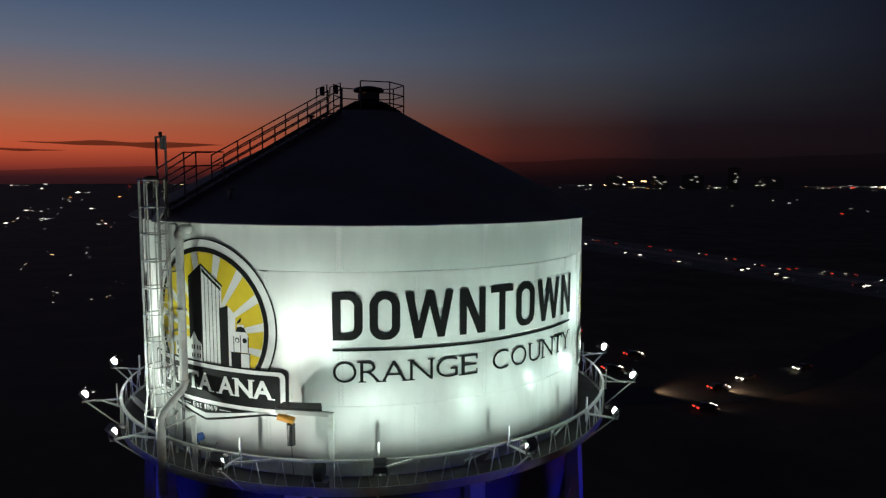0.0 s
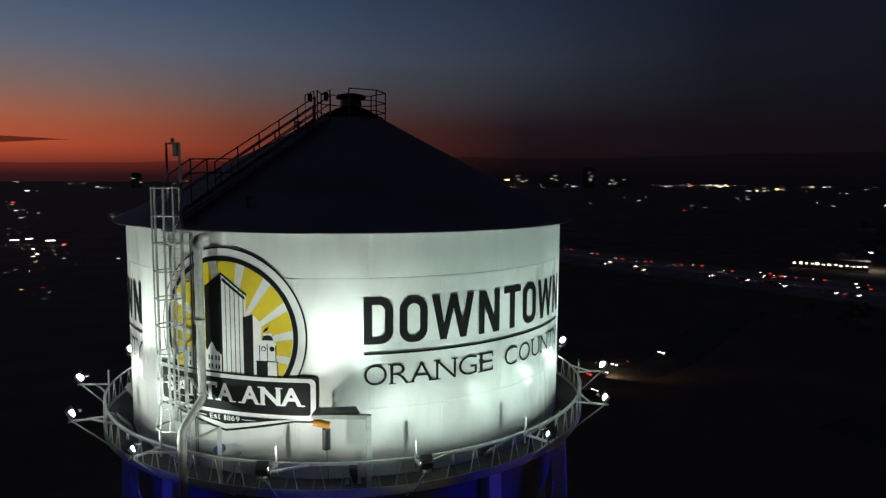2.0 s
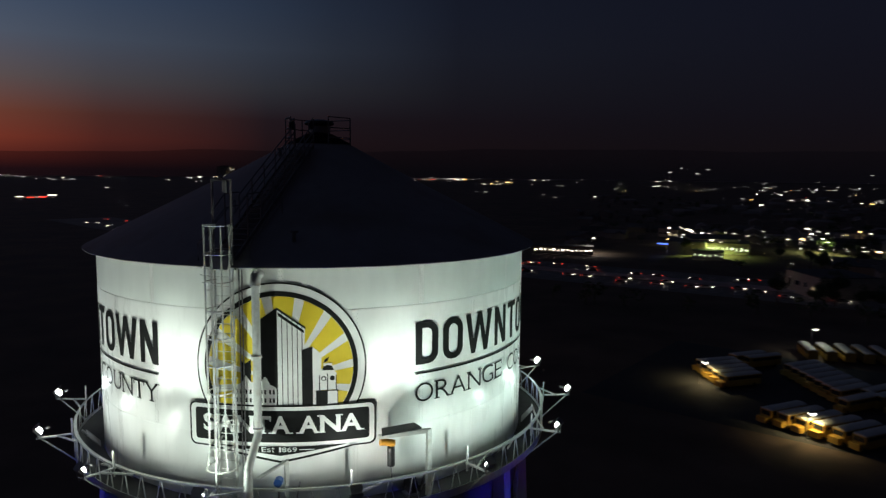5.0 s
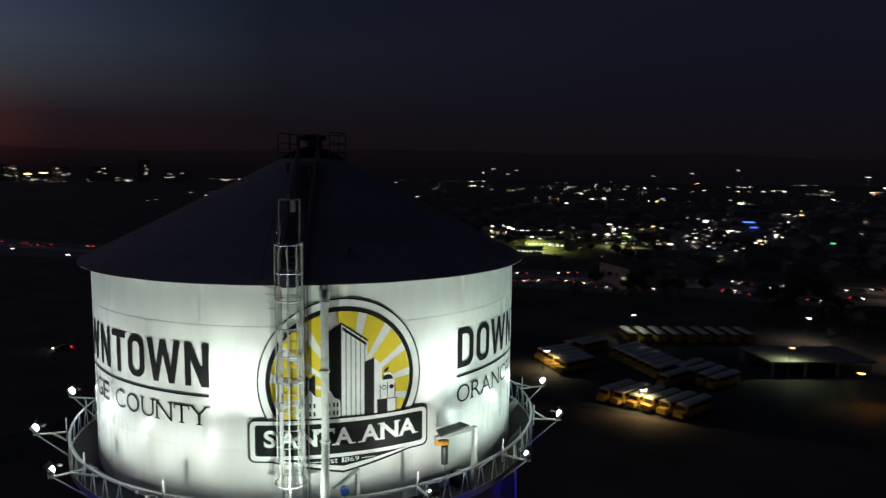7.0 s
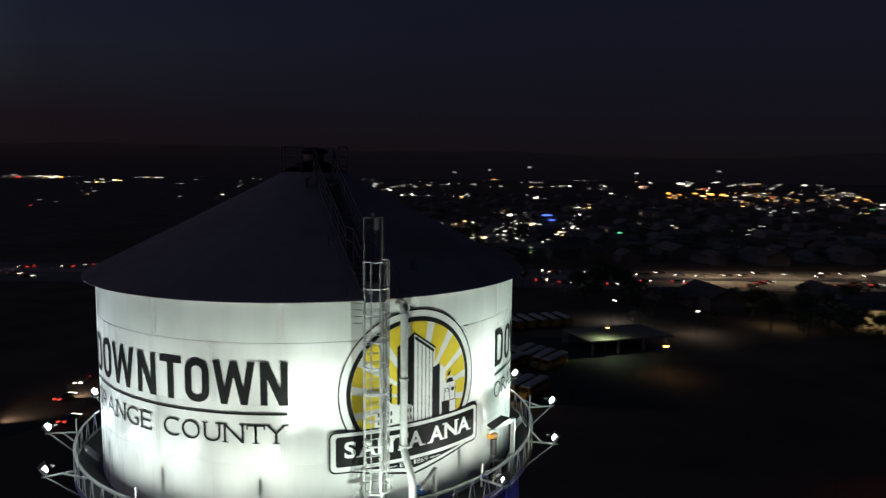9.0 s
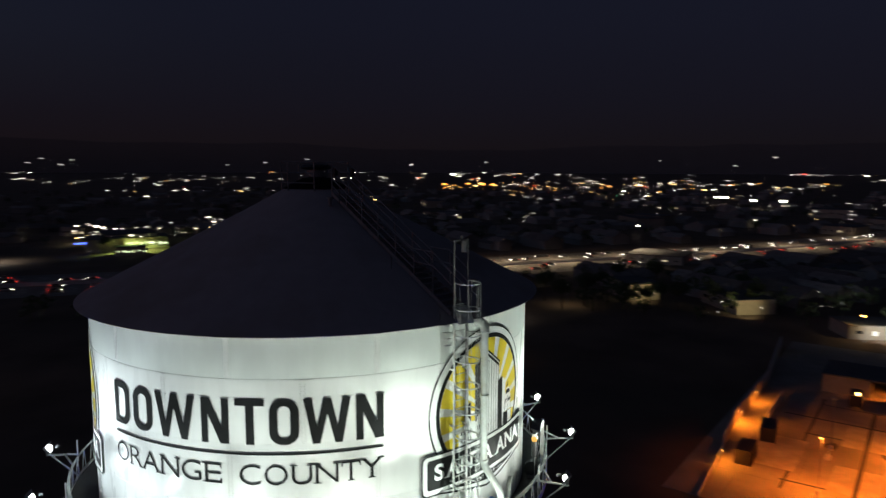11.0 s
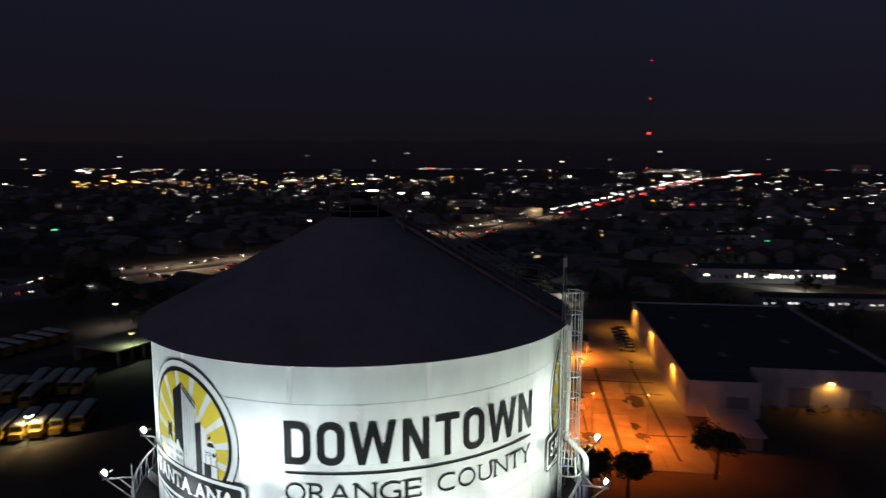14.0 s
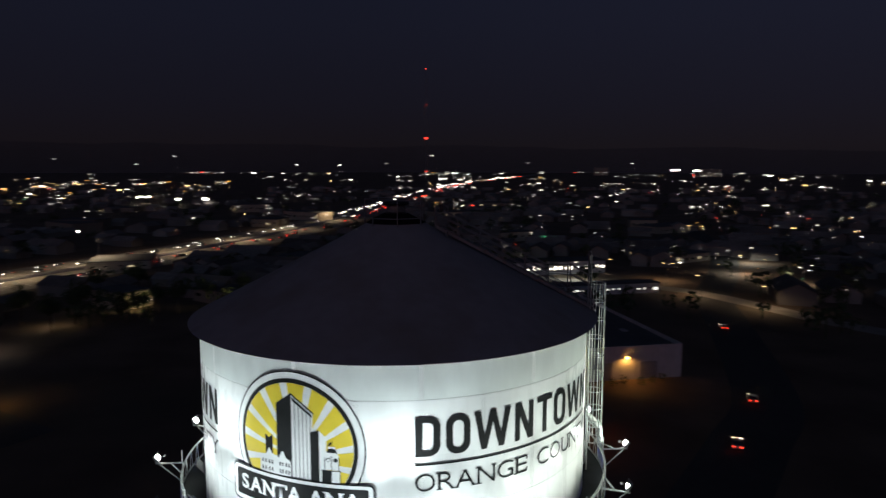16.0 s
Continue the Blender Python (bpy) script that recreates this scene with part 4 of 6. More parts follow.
part("plate", mb, BLACK_PLASTIC, hoist, "dark sloping cover plate", smooth=0)
mb = Mesh()
mb.tube([P(9.78, -100.9, 37.28), P(9.78, -100.4, 37.27), P(9.76, -98.4, 37.18), P(9.76, -98.0, 37.16)], 0.12, 14)
part("motor", mb, ORANGE_CASE, hoist, "orange hoist motor")
mb = Mesh()
mb.tube([P(9.75, -98.6, 37.05), P(9.75, -98.6, 36.4)], 0.13, 12)
part("drum", mb, BLACK_PLASTIC, hoist, "black chain bag")
mb = Mesh()
mb.tube([P(9.75, -98.6, 36.4), P(9.75, -98.2, DECK + 0.2)], 0.02, 6)
part("chain", mb, DARK_STEEL, hoist)
mb = Mesh()
mb.beam(P(9.45, -91.3, DECK), P(9.9, -91.0, 36.2), 0.07, 0.07)
part("brace", mb, DARK_STEEL, hoist, smooth=0)
reel = thing("cable_reel", "dark cable reel standing on the walkway deck", "reel")
mb = Mesh()
mb.tube([P(9.55, -94.5, DECK + 0.35), P(9.55, -93.0, DECK + 0.35)], 0.33, 16)
part("drum", mb, BLACK_PLASTIC, reel)
mb = Mesh()
mb.box(P(9.55, -93.8, DECK + 0.04), (0.4, 0.5, 0.08), radians(-93.8))
part("foot", mb, DARK_STEEL, reel)
for az in (-63.0, -160.0, 57.0, 177.0, -40.0, 80.0, 140.0):
    s = thing("manway_cover", "hinged hatch with raised cover on the walkway", "hatch", "walkway hatches")
    mb = Mesh()
    mb.beam(P(9.25, az, DECK + 0.06), P(9.75, az, DECK + 0.62), 0.75, 0.03)
    part("cover", mb, DARK_STEEL, s, smooth=0)
    mb = Mesh()
    mb.beam(P(9.9, az - 4, DECK + 0.5), P(9.7, az + 2.0, DECK + 0.62), 0.06, 0.06)
    part("prop", mb, STEEL, s, smooth=0)

# ---- shared makers for the city ----


def box_part(name, c, size, mat, parent, rz=0.0, label=""):
    mb = Mesh()
    mb.box(c, size, radians(rz))
    return part(name, mb, mat, parent, label, smooth=0)


def leaf_clump(mb, rng, c, rad, n, leaf):
    for _ in range(n):
        d = Vector(rng.normal(size=3)).normalized()
        q = Vector(c) + d * rad * (0.55 + 0.5 * rng.random())
        u = d.cross(Vector(rng.normal(size=3))).normalized() * leaf
        w = (d + Vector(rng.normal(size=3)) * 0.7).cross(u).normalized() * leaf * 0.7
        mb.poly([q - u, q - w * 0.6, q + u, q + w * 0.6])


def tree_meshes(seed, height, crown):
    """Tapered trunk with limbs and a crown of many leaf clumps, about one metre square at the foot of origin."""
    rng = np.random.default_rng(seed)
    t = Mesh()
    k = 7
    for i in range(4):
        z0, z1 = height * 0.13 * i, height * 0.13 * (i + 1)
        t.tube([(0.05 * i, 0, z0), (0.05 * (i + 1), 0, z1)], 0.2 - 0.03 * i, 8)
    cl = Mesh()
    n = 16
    for i in range(n):
        a, b = rng.random() * math.tau, rng.random() ** 0.6
        e = crown * 0.62 * b
        c = (e * math.cos(a), e * math.sin(a), height * 0.66 + (rng.random() - 0.4) * height * 0.36 * (1.15 - b))
        if i < 7:
            t.tube([(0.1, 0, height * 0.42), (c[0] * 0.5, c[1] * 0.5, height * 0.52), (c[0], c[1], c[2])], 0.055, 5)
        leaf_clump(cl, rng, c, crown * (0.30 + 0.14 * rng.random()), 130, 0.26)
    return t.data("trunk", BARK), cl.data("crown", LEAF, 0)


TREES = [tree_meshes(11, 6.4, 3.0), tree_meshes(12, 5.8, 2.7), tree_meshes(13, 9.5, 3.8)]


def tree(k, x, y, s=1.0, rz=0.0, label="round-crowned street tree, dark against the lamplight", group="street trees"):
    t = thing("tree", label, "tree", group, at=(x, y, GZ), rz=rz)
    t.scale = (s, s, s)
    part("trunk", TREES[k][0], None, t)
    part("crown", TREES[k][1], None, t)
    return t


def car_thing(label):
    """A car 4.5 m long, nose along +x, on its wheels at z 0."""
    c = thing("car", label, "car", "cars")
    mb = Mesh()
    prof = [(-2.2, 0.35), (-2.25, 0.75), (-2.1, 0.92), (-1.2, 0.98), (1.0, 0.95), (2.0, 0.80), (2.22, 0.6), (2.2, 0.32)]
    for s in (-0.88, 0.88):
        mb.poly([(x, s, z) for x, z in (prof if s < 0 else prof[::-1])])
    for (x0, z0), (x1, z1) in zip(prof, prof[1:] + prof[:1]):
        mb.poly([(x0, -0.88, z0), (x0, 0.88, z0), (x1, 0.88, z1), (x1, -0.88, z1)])
    part("body", mb, CARPAINT, c, smooth=30)
    mb = Mesh()
    a, b = [(-1.75, 0.97), (0.95, 0.95)], [(-1.2, 1.42), (0.2, 1.42)]
    q = [(a[0][0], -0.82, a[0][1]), (a[1][0], -0.82, a[1][1]), (a[1][0], 0.82, a[1][1]), (a[0][0], 0.82, a[0][1]),
         (b[0][0], -0.66, b[0][1]), (b[1][0], -0.66, b[1][1]), (b[1][0], 0.66, b[1][1]), (b[0][0], 0.66, b[0][1])]
    for f in ((0, 1, 5, 4), (1, 2, 6, 5), (2, 3, 7, 6), (3, 0, 4, 7)):
        mb.poly([q[i] for i in f])
    part("glasshouse", mb, GLASS, c, smooth=0)
    mb = Mesh()
    mb.box((-0.5, 0, 1.435), (1.36, 1.3, 0.03))
    part("roof", mb, CARPAINT, c, smooth=0)
    w = Mesh()
    w.tube([(0, -0.1, 0), (0, 0.1, 0)], 0.32, 12)
    wm = w.data("wheel", RUBBER)
    for x in (-1.35, 1.35):
        for s in (-0.8, 0.8):
            o = part("wheel", wm, None, c)
            o.location = (x, s, 0.32)
    h = Mesh()
    h.box((0, 0, 0), (0.12, 0.42, 0.24))
    hm, tm = h.data("headlight", L_HEAD, 0), h.data("tail_light", L_RED, 0)
    for s in (-0.62, 0.62):
        o = part("headlight", hm, None, c)
        o.location = (2.24, s, 0.66)
        o = part("tail_light", tm, None, c)
        o.location = (-2.26, s, 0.76)
    return c


def parked(c):
    for o in list(c.children):
        if o.name.startswith(("headlight", "tail_light")):
            bpy.data.objects.remove(o)


# ---- the sodium-lit yard ----
YO, YU, YV = Vector((66.0, -80.0, 0)), Vector((0.879, -0.477, 0)), Vector((0.477, 0.879, 0))
YRZ = math.degrees(math.atan2(YU.y, YU.x))


def yard(u, v, z=0.0):
    return YO + YU * u + YV * v + Vector((0, 0, GZ + z))


slab = Mesh()
slab.box((0, 0, 0), (12.14, 8.14, 0.12))
slab_me = slab.data("slab", YARD, 0)
yard_floor = thing("pavement_yard", "worn concrete yard glowing orange under sodium lamps", "pavement", kind="structure")
for i in range(9):
    for j in range(6):
        o = part("slab", slab_me, None, yard_floor)
        o.matrix_basis = Matrix.Translation(yard(-10 + 12.2 * i, 4.0 + 8.2 * j, 0.04)) @ Matrix.Rotation(radians(YRZ), 4, "Z")
for u0, v0, u1, v1, w in ((22, 2, 21, 35, 0.5), (-1, 2, -2.5, 35, 0.5), (-6, 34.3, 44, 34.6, 0.45), (-12, 20, 16, 20.4, 0.35), (40, 2, 40, 34, 0.3)):
    mb = Mesh()
    mb.beam(yard(u0, v0, 0.108), yard(u1, v1, 0.108), w, 0.01)
    part("tar_joint", mb, PATCH, yard_floor, smooth=0)
rng = np.random.default_rng(4)
for u, v, s in ((18, 21, 2.4), (17, 9, 3.2), (-3, 20, 2.0), (3, 11, 1.6), (-2, 10, 1.7), (17, 30, 1.6), (55, 16, 2.0)):
    mb = Mesh()
    mb.poly([yard(u + s * math.cos(t) * (0.7 + 0.6 * rng.random()), v + 0.7 * s * math.sin(t) * (0.7 + 0.6 * rng.random()), 0.106) for t in [math.tau * k / 16 for k in range(16)]])
    part("oil_stain", mb, PATCH, yard_floor, smooth=0)


PAD = material("pale_concrete_pad", (0.34, 0.31, 0.27), 0.85, vary=0.2, scale=0.4, stain=(0.18, 0.16, 0.14), stain_scale=0.15)
for u0, v0, w, d in ((9, 37.6, 15, 8.0), (3, 25, 11, 7.0), (24, 25, 12, 7.5), (3, 15, 11, 7.0), (24, 14, 12, 7.0)):
    mb = Mesh()
    mb.box((0, 0, 0), (w, d, 0.012), m=Matrix.Translation(yard(u0, v0, 0.110)) @ Matrix.Rotation(radians(YRZ), 4, "Z"))
    part("pad", mb, PAD, yard_floor, "paler concrete bay", smooth=0)
for u0, v0, u1, v1, w in ((-10, 24.6, 40, 25.2, 0.7), (-10, 14.8, 40, 15.2, 0.8), (30, 3, 30.5, 40, 0.6), (-12, 5.4, 44, 6.2, 0.5)):
    mb = Mesh()
    mb.beam(yard(u0, v0, 0.119), yard(u1, v1, 0.119), w, 0.006)
    part("wheel_track", mb, PATCH, yard_floor, smooth=0)


def yard_lamp(u, v, lit):
    t = thing("lamp_post", "tall yard lamp post with " + ("glowing sodium head" if lit else "unlit head") + " on concrete base", "lamp post", "yard lamps", at=yard(u, v), rz=YRZ)
    mb = Mesh()
    mb.tube([(0, 0, 0.5), (0, 0, 9.2)], 0.09, 8)
    part("pole", mb, DARK_STEEL, t)
    mb = Mesh()
    mb.tube([(0, 0, 0), (0, 0, 0.85)], 0.32, 12)
    part("base", mb, CONCRETE, t)
    h = box_part("head", (0.0, 0, 9.35), (0.95, 0.6, 0.28), DARK_STEEL, t)
    if lit:
        box_part("lens", (0.0, 0, 9.17), (0.8, 0.5, 0.08), SODIUM, h)
        q = yard(u, v, 9.05)
        lamp("yard_beam", "SPOT", 13500.0, (1.0, 0.20, 0.009), Matrix.Translation(q), 0.25, 156, 0.45)
    return t


for u, v, lit in ((-4.9, 29.2, 1), (-5.2, 19.7, 1), (-4.6, 9.8, 1), (15.0, 20.2, 1), (15.3, 10.2, 0), (15.0, 30.0, 0)):
    yard_lamp(u, v, lit)
for u, v in ((-8.3, 29.7), (-8.0, 19.8), (-7.4, 9.8), (10.9, 29.9), (12.0, 20.3), (13.2, 10.4)):
    t = thing("wheel_stop_island", "short pale kerb island with posts in the yard", "kerb", "yard islands", at=yard(u, v), rz=YRZ)
    box_part("kerb", (0, 0, 0.19), (2.4, 0.9, 0.22), CONCRETE, t)
    for k in (-0.9, 0.9):
        mb = Mesh()
        mb.tube([(k, 0, 0.3), (k, 0, 1.2)], 0.09, 8)
        part("bollard", mb, STEEL, t)

# boundary wall and sheds at the far side
pw = tagged(part("wall_yard", Mesh(), CONCRETE), "rendered boundary wall of the yard in orange light", "wall", kind="structure")
for u0, v0, u1, v1, hw in ((-16, 43.6, -2.6, 44.6, 0.7), (-2.5, 44.6, 6, 45.5, 0.7), (6.1, 45.5, 16.6, 46.5, 2.2), (16.7, 46.5, 27, 46.6, 2.8), (27.1, 46.6, 40, 46.8, 2.8), (40.1, 46.8, 52, 47.2, 2.4), (52.1, 47.2, 84, 50.5, 3.2)):
    mb = Mesh()
    mb.beam(yard(u0, v0, hw / 2), yard(u1, v1, hw / 2), 0.25, hw)
    part("wall_panel", mb, CONCRETE, pw, smooth=0)
mb = Mesh()
mb.beam(yard(24, 42.0, 0.75), yard(40, 42.2, 0.75), 0.25, 1.5)
part("wall_panel", mb, CONCRETE, pw, smooth=0)
for u, v, w in ((19.0, 46.2, 2300), (33.0, 46.3, 1300), (-2.0, 44.1, 1500)):
    t = thing("wall_lamp", "small sodium bracket lamp on the yard wall", "lamp", "yard wall lamps", at=yard(u, v), rz=YRZ)
    box_part("bracket", (0, -0.05, 2.35), (0.08, 0.5, 0.08), DARK_STEEL, t)
    box_part("backplate", (0, 0.08, 1.25), (0.16, 0.06, 2.4), DARK_STEEL, t)
    box_part("lens", (0, -0.32, 2.28), (0.22, 0.16, 0.08), SODIUM, t, label="glowing amber lens")
    lamp("wall_lamp_beam", "SPOT", w, (1.0, 0.24, 0.012), look(yard(u, v - 0.42, 2.5), yard(u, v - 2.4, 0)), 0.12, 165, 0.4)
shed = thing("gatehouse", "flat-roofed low gatehouse with a bright open bay", "building", at=yard(56, 26), rz=YRZ)
box_part("wall", (0, 5.5, 2.0), (12, 9, 4.0), STUCCO, shed)
box_part("wall", (2, -3.4, 2.0), (8, 0.3, 4.0), STUCCO, shed)
box_part("wall", (6, -1.2, 2.0), (0.3, 4.6, 4.0), STUCCO, shed)
box_part("roof", (0, 2.5, 4.15), (13, 15.5, 0.3), FLATROOF, shed)
box_part("roof", (-3.5, -7.5, 4.4), (6.5, 5.0, 0.25), FLATROOF, shed, label="canopy roof over the bay")
for s in (-9.7, -5.4):
    box_part("canopy_post", (-6.4, s, 2.15), (0.25, 0.25, 4.3), STEEL, shed)
    box_part("canopy_post", (-0.6, s, 2.15), (0.25, 0.25, 4.3), STEEL, shed)
box_part("lamp_lens", (-4.0, -2.0, 4.05), (0.6, 0.3, 0.12), SODIUM, shed, label="glowing amber bulkhead lamp")
lamp("bay_beam", "SPOT", 9000.0, (1.0, 0.24, 0.02), Matrix.Translation(yard(48.5, 19, 4.1)), 0.2, 160, 0.4)
truck = thing("truck", "dark box truck parked at the gatehouse", "truck", at=yard(44, 29), rz=YRZ + 4)
box_part("cargo_box", (-1.0, 0, 1.9), (5.2, 2.3, 2.3), BLACK_PLASTIC, truck)
box_part("cab", (2.6, 0, 1.35), (1.8, 2.1, 1.9), CARPAINT, truck)
box_part("windscreen", (3.52, 0, 1.75), (0.04, 1.8, 0.8), GLASS, truck)
for x in (-2.4, 2.3):
    for s in (-1.0, 1.0):
        mb = Mesh()
        mb.tube([(x, s - 0.15, 0.45), (x, s + 0.15, 0.45)], 0.45, 12)
        part("wheel", mb, RUBBER, truck)
box_part("lamp_lens", (-3.0, -0.3, 3.35), (0.5, 0.6, 0.4), SODIUM, truck, label="glowing amber work lamp")
van = thing("delivery_van", "pale delivery van parked beside the gatehouse", "van", at=yard(46.8, 22.5), rz=YRZ + 2)
box_part("body", (-0.4, 0, 1.25), (4.2, 1.9, 1.7), CARPAINT, van)
box_part("bonnet", (2.2, 0, 0.85), (1.1, 1.8, 0.9), CARPAINT, van)
box_part("windscreen", (1.75, 0, 1.6), (0.06, 1.6, 0.6), GLASS, van)
for x in (-1.7, 1.8):
    for s in (-0.85, 0.85):
        mb = Mesh()
        mb.tube([(x, s - 0.12, 0.36), (x, s + 0.12, 0.36)], 0.36, 12)
        part("wheel", mb, RUBBER, van)
for u, v, rz, lbl in ((15, 40.0, 8, "dark steel skip container in the yard"), (2.3, 41.0, 3, "long dark storage container by the wall")):
    t = thing("container", lbl, "container", "yard containers", at=yard(u, v), rz=YRZ + rz)
    box_part("body", (0, 0, 1.35), (6.0, 2.5, 2.5), BLACK_PLASTIC, t)
    for k in range(9):
        box_part("rib", (-2.7 + 0.675 * k, 0, 1.35), (0.1, 2.58, 2.4), BLACK_PLASTIC, t)
base_car = car_thing("dull parked saloon car by the warehouse wall")
parked(base_car)
base_car.matrix_basis = Matrix.Translation(yard(57, 5.0, 0.1)) @ Matrix.Rotation(radians(YRZ + 75), 4, "Z")
for u in (60.2, 63.5, 67.5, 71.0, 75.5, 79.5):
    copy_thing(base_car, Matrix.Translation(yard(u, 4.8, 0.1)) @ Matrix.Rotation(radians(YRZ + 75), 4, "Z"))

# ---- warehouse beside the yard ----
wh = thing("warehouse", "long flat-roofed concrete warehouse with loading doors", "building", at=yard(0, 0), rz=YRZ)
for k in range(9):
    box_part("wall_panel", (14.3 + 8.0 * k, -0.15, 3.9), (7.96, 0.3, 7.8), CONCRETE, wh)
box_part("wall_panel", (10.4, -7.2, 3.7), (0.3, 13.6, 7.4), CONCRETE, wh)
box_part("wall_panel", (14.2, -14.2, 3.7), (7.6, 0.3, 7.4), CONCRETE, wh)
for k in range(5):
    box_part("wall_panel", (18.2, -17.4 - 6.05 * k, 4.1), (0.3, 6.0, 8.2), CONCRETE, wh)
for k in range(8):
    box_part("wall_panel", (22.5 + 8.0 * k, -44.6, 4.1), (7.96, 0.3, 8.2), CONCRETE, wh)
box_part("wall_panel", (86.0, -22.3, 3.9), (0.3, 44.8, 7.8), CONCRETE, wh)
box_part("roof", (52.0, -22.4, 7.2), (67.6, 44.0, 0.3), FLATROOF, wh)
box_part("roof", (14.3, -7.2, 6.9), (7.4, 13.6, 0.3), FLATROOF, wh)
for v in (-10.0, -24.5, -36.0):
    d = box_part("loading_door", (18.0 if v < -14 else 10.2, v, 2.2), (0.12, 4.2, 4.2), SHUTTER, wh, label="grey roller shutter")
    for k in range(7):
        box_part("door_slat", (17.93 if v < -14 else 10.13, v, 0.45 + 0.6 * k), (0.05, 4.1, 0.1), SHUTTER, d)
for x, y in ((30, -12), (44, -30), (58, -15), (72, -33), (66, -8), (36, -38)):
    box_part("skylight", (x, y, 7.5), (2.4, 1.4, 0.35), SHUTTER, wh)
for u in (23, 51, 79):
    b = box_part("wall_lamp", (u, 0.2, 6.9), (0.6, 0.4, 0.35), DARK_STEEL, wh)
    box_part("lens", (u, 0.42, 6.78), (0.5, 0.06, 0.25), SODIUM, b)
    lamp("wall_beam", "SPOT", 3200.0, (1.0, 0.36, 0.03), look(yard(u, 0.75, 6.75), yard(u, 0.85, 0)), 0.2, 150, 0.5)
b = box_part("wall_lamp", (17.85, -30.2, 5.6), (0.4, 0.7, 0.35), DARK_STEEL, wh)
box_part("lens", (17.62, -30.2, 5.5), (0.08, 0.95, 0.4), SODIUM, b, label="glowing amber lens")
lamp("facade_beam", "SPOT", 700.0, (1.0, 0.45, 0.08), look(yard(17.3, -30.2, 5.6), yard(17.2, -30.2, 0)), 0.2, 165, 0.6)
hut = thing("lean_to_hut", "small tilted-roof hut catching orange light", "building", at=yard(0, -6.5), rz=YRZ)
box_part("wall", (0, 0, 1.3), (11, 6.6, 2.6), STUCCO, hut)
mb = Mesh()
mb.beam((-6.2, 0, 2.62), (6.2, 0, 3.3), 7.8, 0.16)
part("roof", mb, CONCRETE, hut, smooth=0)
for k in range(9):
    t = thing("shrub", "dense dark shrub along the warehouse front", "shrub", "warehouse shrubs", at=yard(13.5 + (k % 3), -12.0 - 3.3 * k), rz=40 * k)
    mb = Mesh()
    leaf_clump(mb, np.random.default_rng(50 + k), (0, 0, 0.9), 1.2, 90, 0.24)
    part("leaves", mb, LEAF, t, smooth=0)
    mb = Mesh()
    mb.tube([(0, 0, 0), (0, 0, 0.8)], 0.05, 5)
    part("stem", mb, BARK, t)
for i, (x, y, s) in enumerate(((58.6, -40.4, 1.05), (55.4, -44.2, 1.1), (52.8, -48.4, 1.3), (50.6, -53.4, 1.4), (51.0, -70.6, 1.5))):
    tree(i % 2, x, y, s, 50 * i)

# ---- bus depot ----


def bus():
    b = thing("school_bus", "yellow school bus with pale roof parked in the depot", "bus", "parked school buses")
    box_part("body", (0, 0, 1.75), (9.6, 2.4, 2.3), BUS_YELLOW, b)
    mb = Mesh()
    for i in range(6):
        t0, t1 = math.pi * i / 6, math.pi * (i + 1) / 6
        mb.poly([(-4.8, 1.2 * math.cos(t0), 2.9 + 0.35 * math.sin(t0)), (4.8, 1.2 * math.cos(t0), 2.9 + 0.35 * math.sin(t0)), (4.8, 1.2 * math.cos(t1), 2.9 + 0.35 * math.sin(t1)), (-4.8, 1.2 * math.cos(t1), 2.9 + 0.35 * math.sin(t1))])
    for x in (-4.8, 4.8):
        mb.poly([(x, 1.2 * math.cos(math.pi * i / 6), 2.9 + 0.35 * math.sin(math.pi * i / 6)) for i in range(7)])
    part("roof", mb, BUS_ROOF, b)
    box_part("bonnet", (5.4, 0, 1.15), (1.3, 2.0, 1.1), BUS_YELLOW, b)
    box_part("windscreen", (4.82, 0, 2.3), (0.05, 2.0, 0.8), GLASS, b)
    for s in (-1.21, 1.21):
        box_part("window_band", (-0.2, s, 2.35), (8.8, 0.03, 0.65), GLASS, b)
    for x in (-3.0, 4.6):
        for s in (-1.05, 1.05):
            mb = Mesh()
            mb.tube([(x, s - 0.15, 0.5), (x, s + 0.15, 0.5)], 0.5, 12)
            part("wheel", mb, RUBBER, b)
    return b


tagged(part("pavement_depot", ribbon([Vector((104, 36)), Vector((160, 56))], -42, 42, GZ + 0.04), ASPHALT, smooth=0), "dark asphalt bus depot yard", "pavement", kind="structure")
first = bus()
spots = [(144.2 - 1.5 * k, 58.4 - 2.6 * k, 172) for k in range(7)]
spots += [(140.2, 39.4, 173), (138.6, 36.2, 172), (137.3, 33.0, 174), (136.2, 29.8, 172), (130.0, 38.6, 172)]
spots += [(111.6 + 0.35 * k, 43.2 - 3.2 * k, 171) for k in range(6)] + [(129.4 - 1.5 * k, 71.0 - 2.6 * k, 165) for k in range(5)]
spots += [(160.8 + 3.0 * k, 66.6 - 3.05 * k, 45) for k in range(9)] + [(141.0, 70.6, 168), (142.2, 67.4, 168)]
for i, (x, y, a) in enumerate(spots):
    m4 = Matrix.Translation((x, y, GZ + 0.05)) @ Matrix.Rotation(radians(a + (i * 37 % 5 - 2) * 0.6), 4, "Z")
    if i == 0:
        first.matrix_basis = m4
    else:
        copy_thing(first, m4)


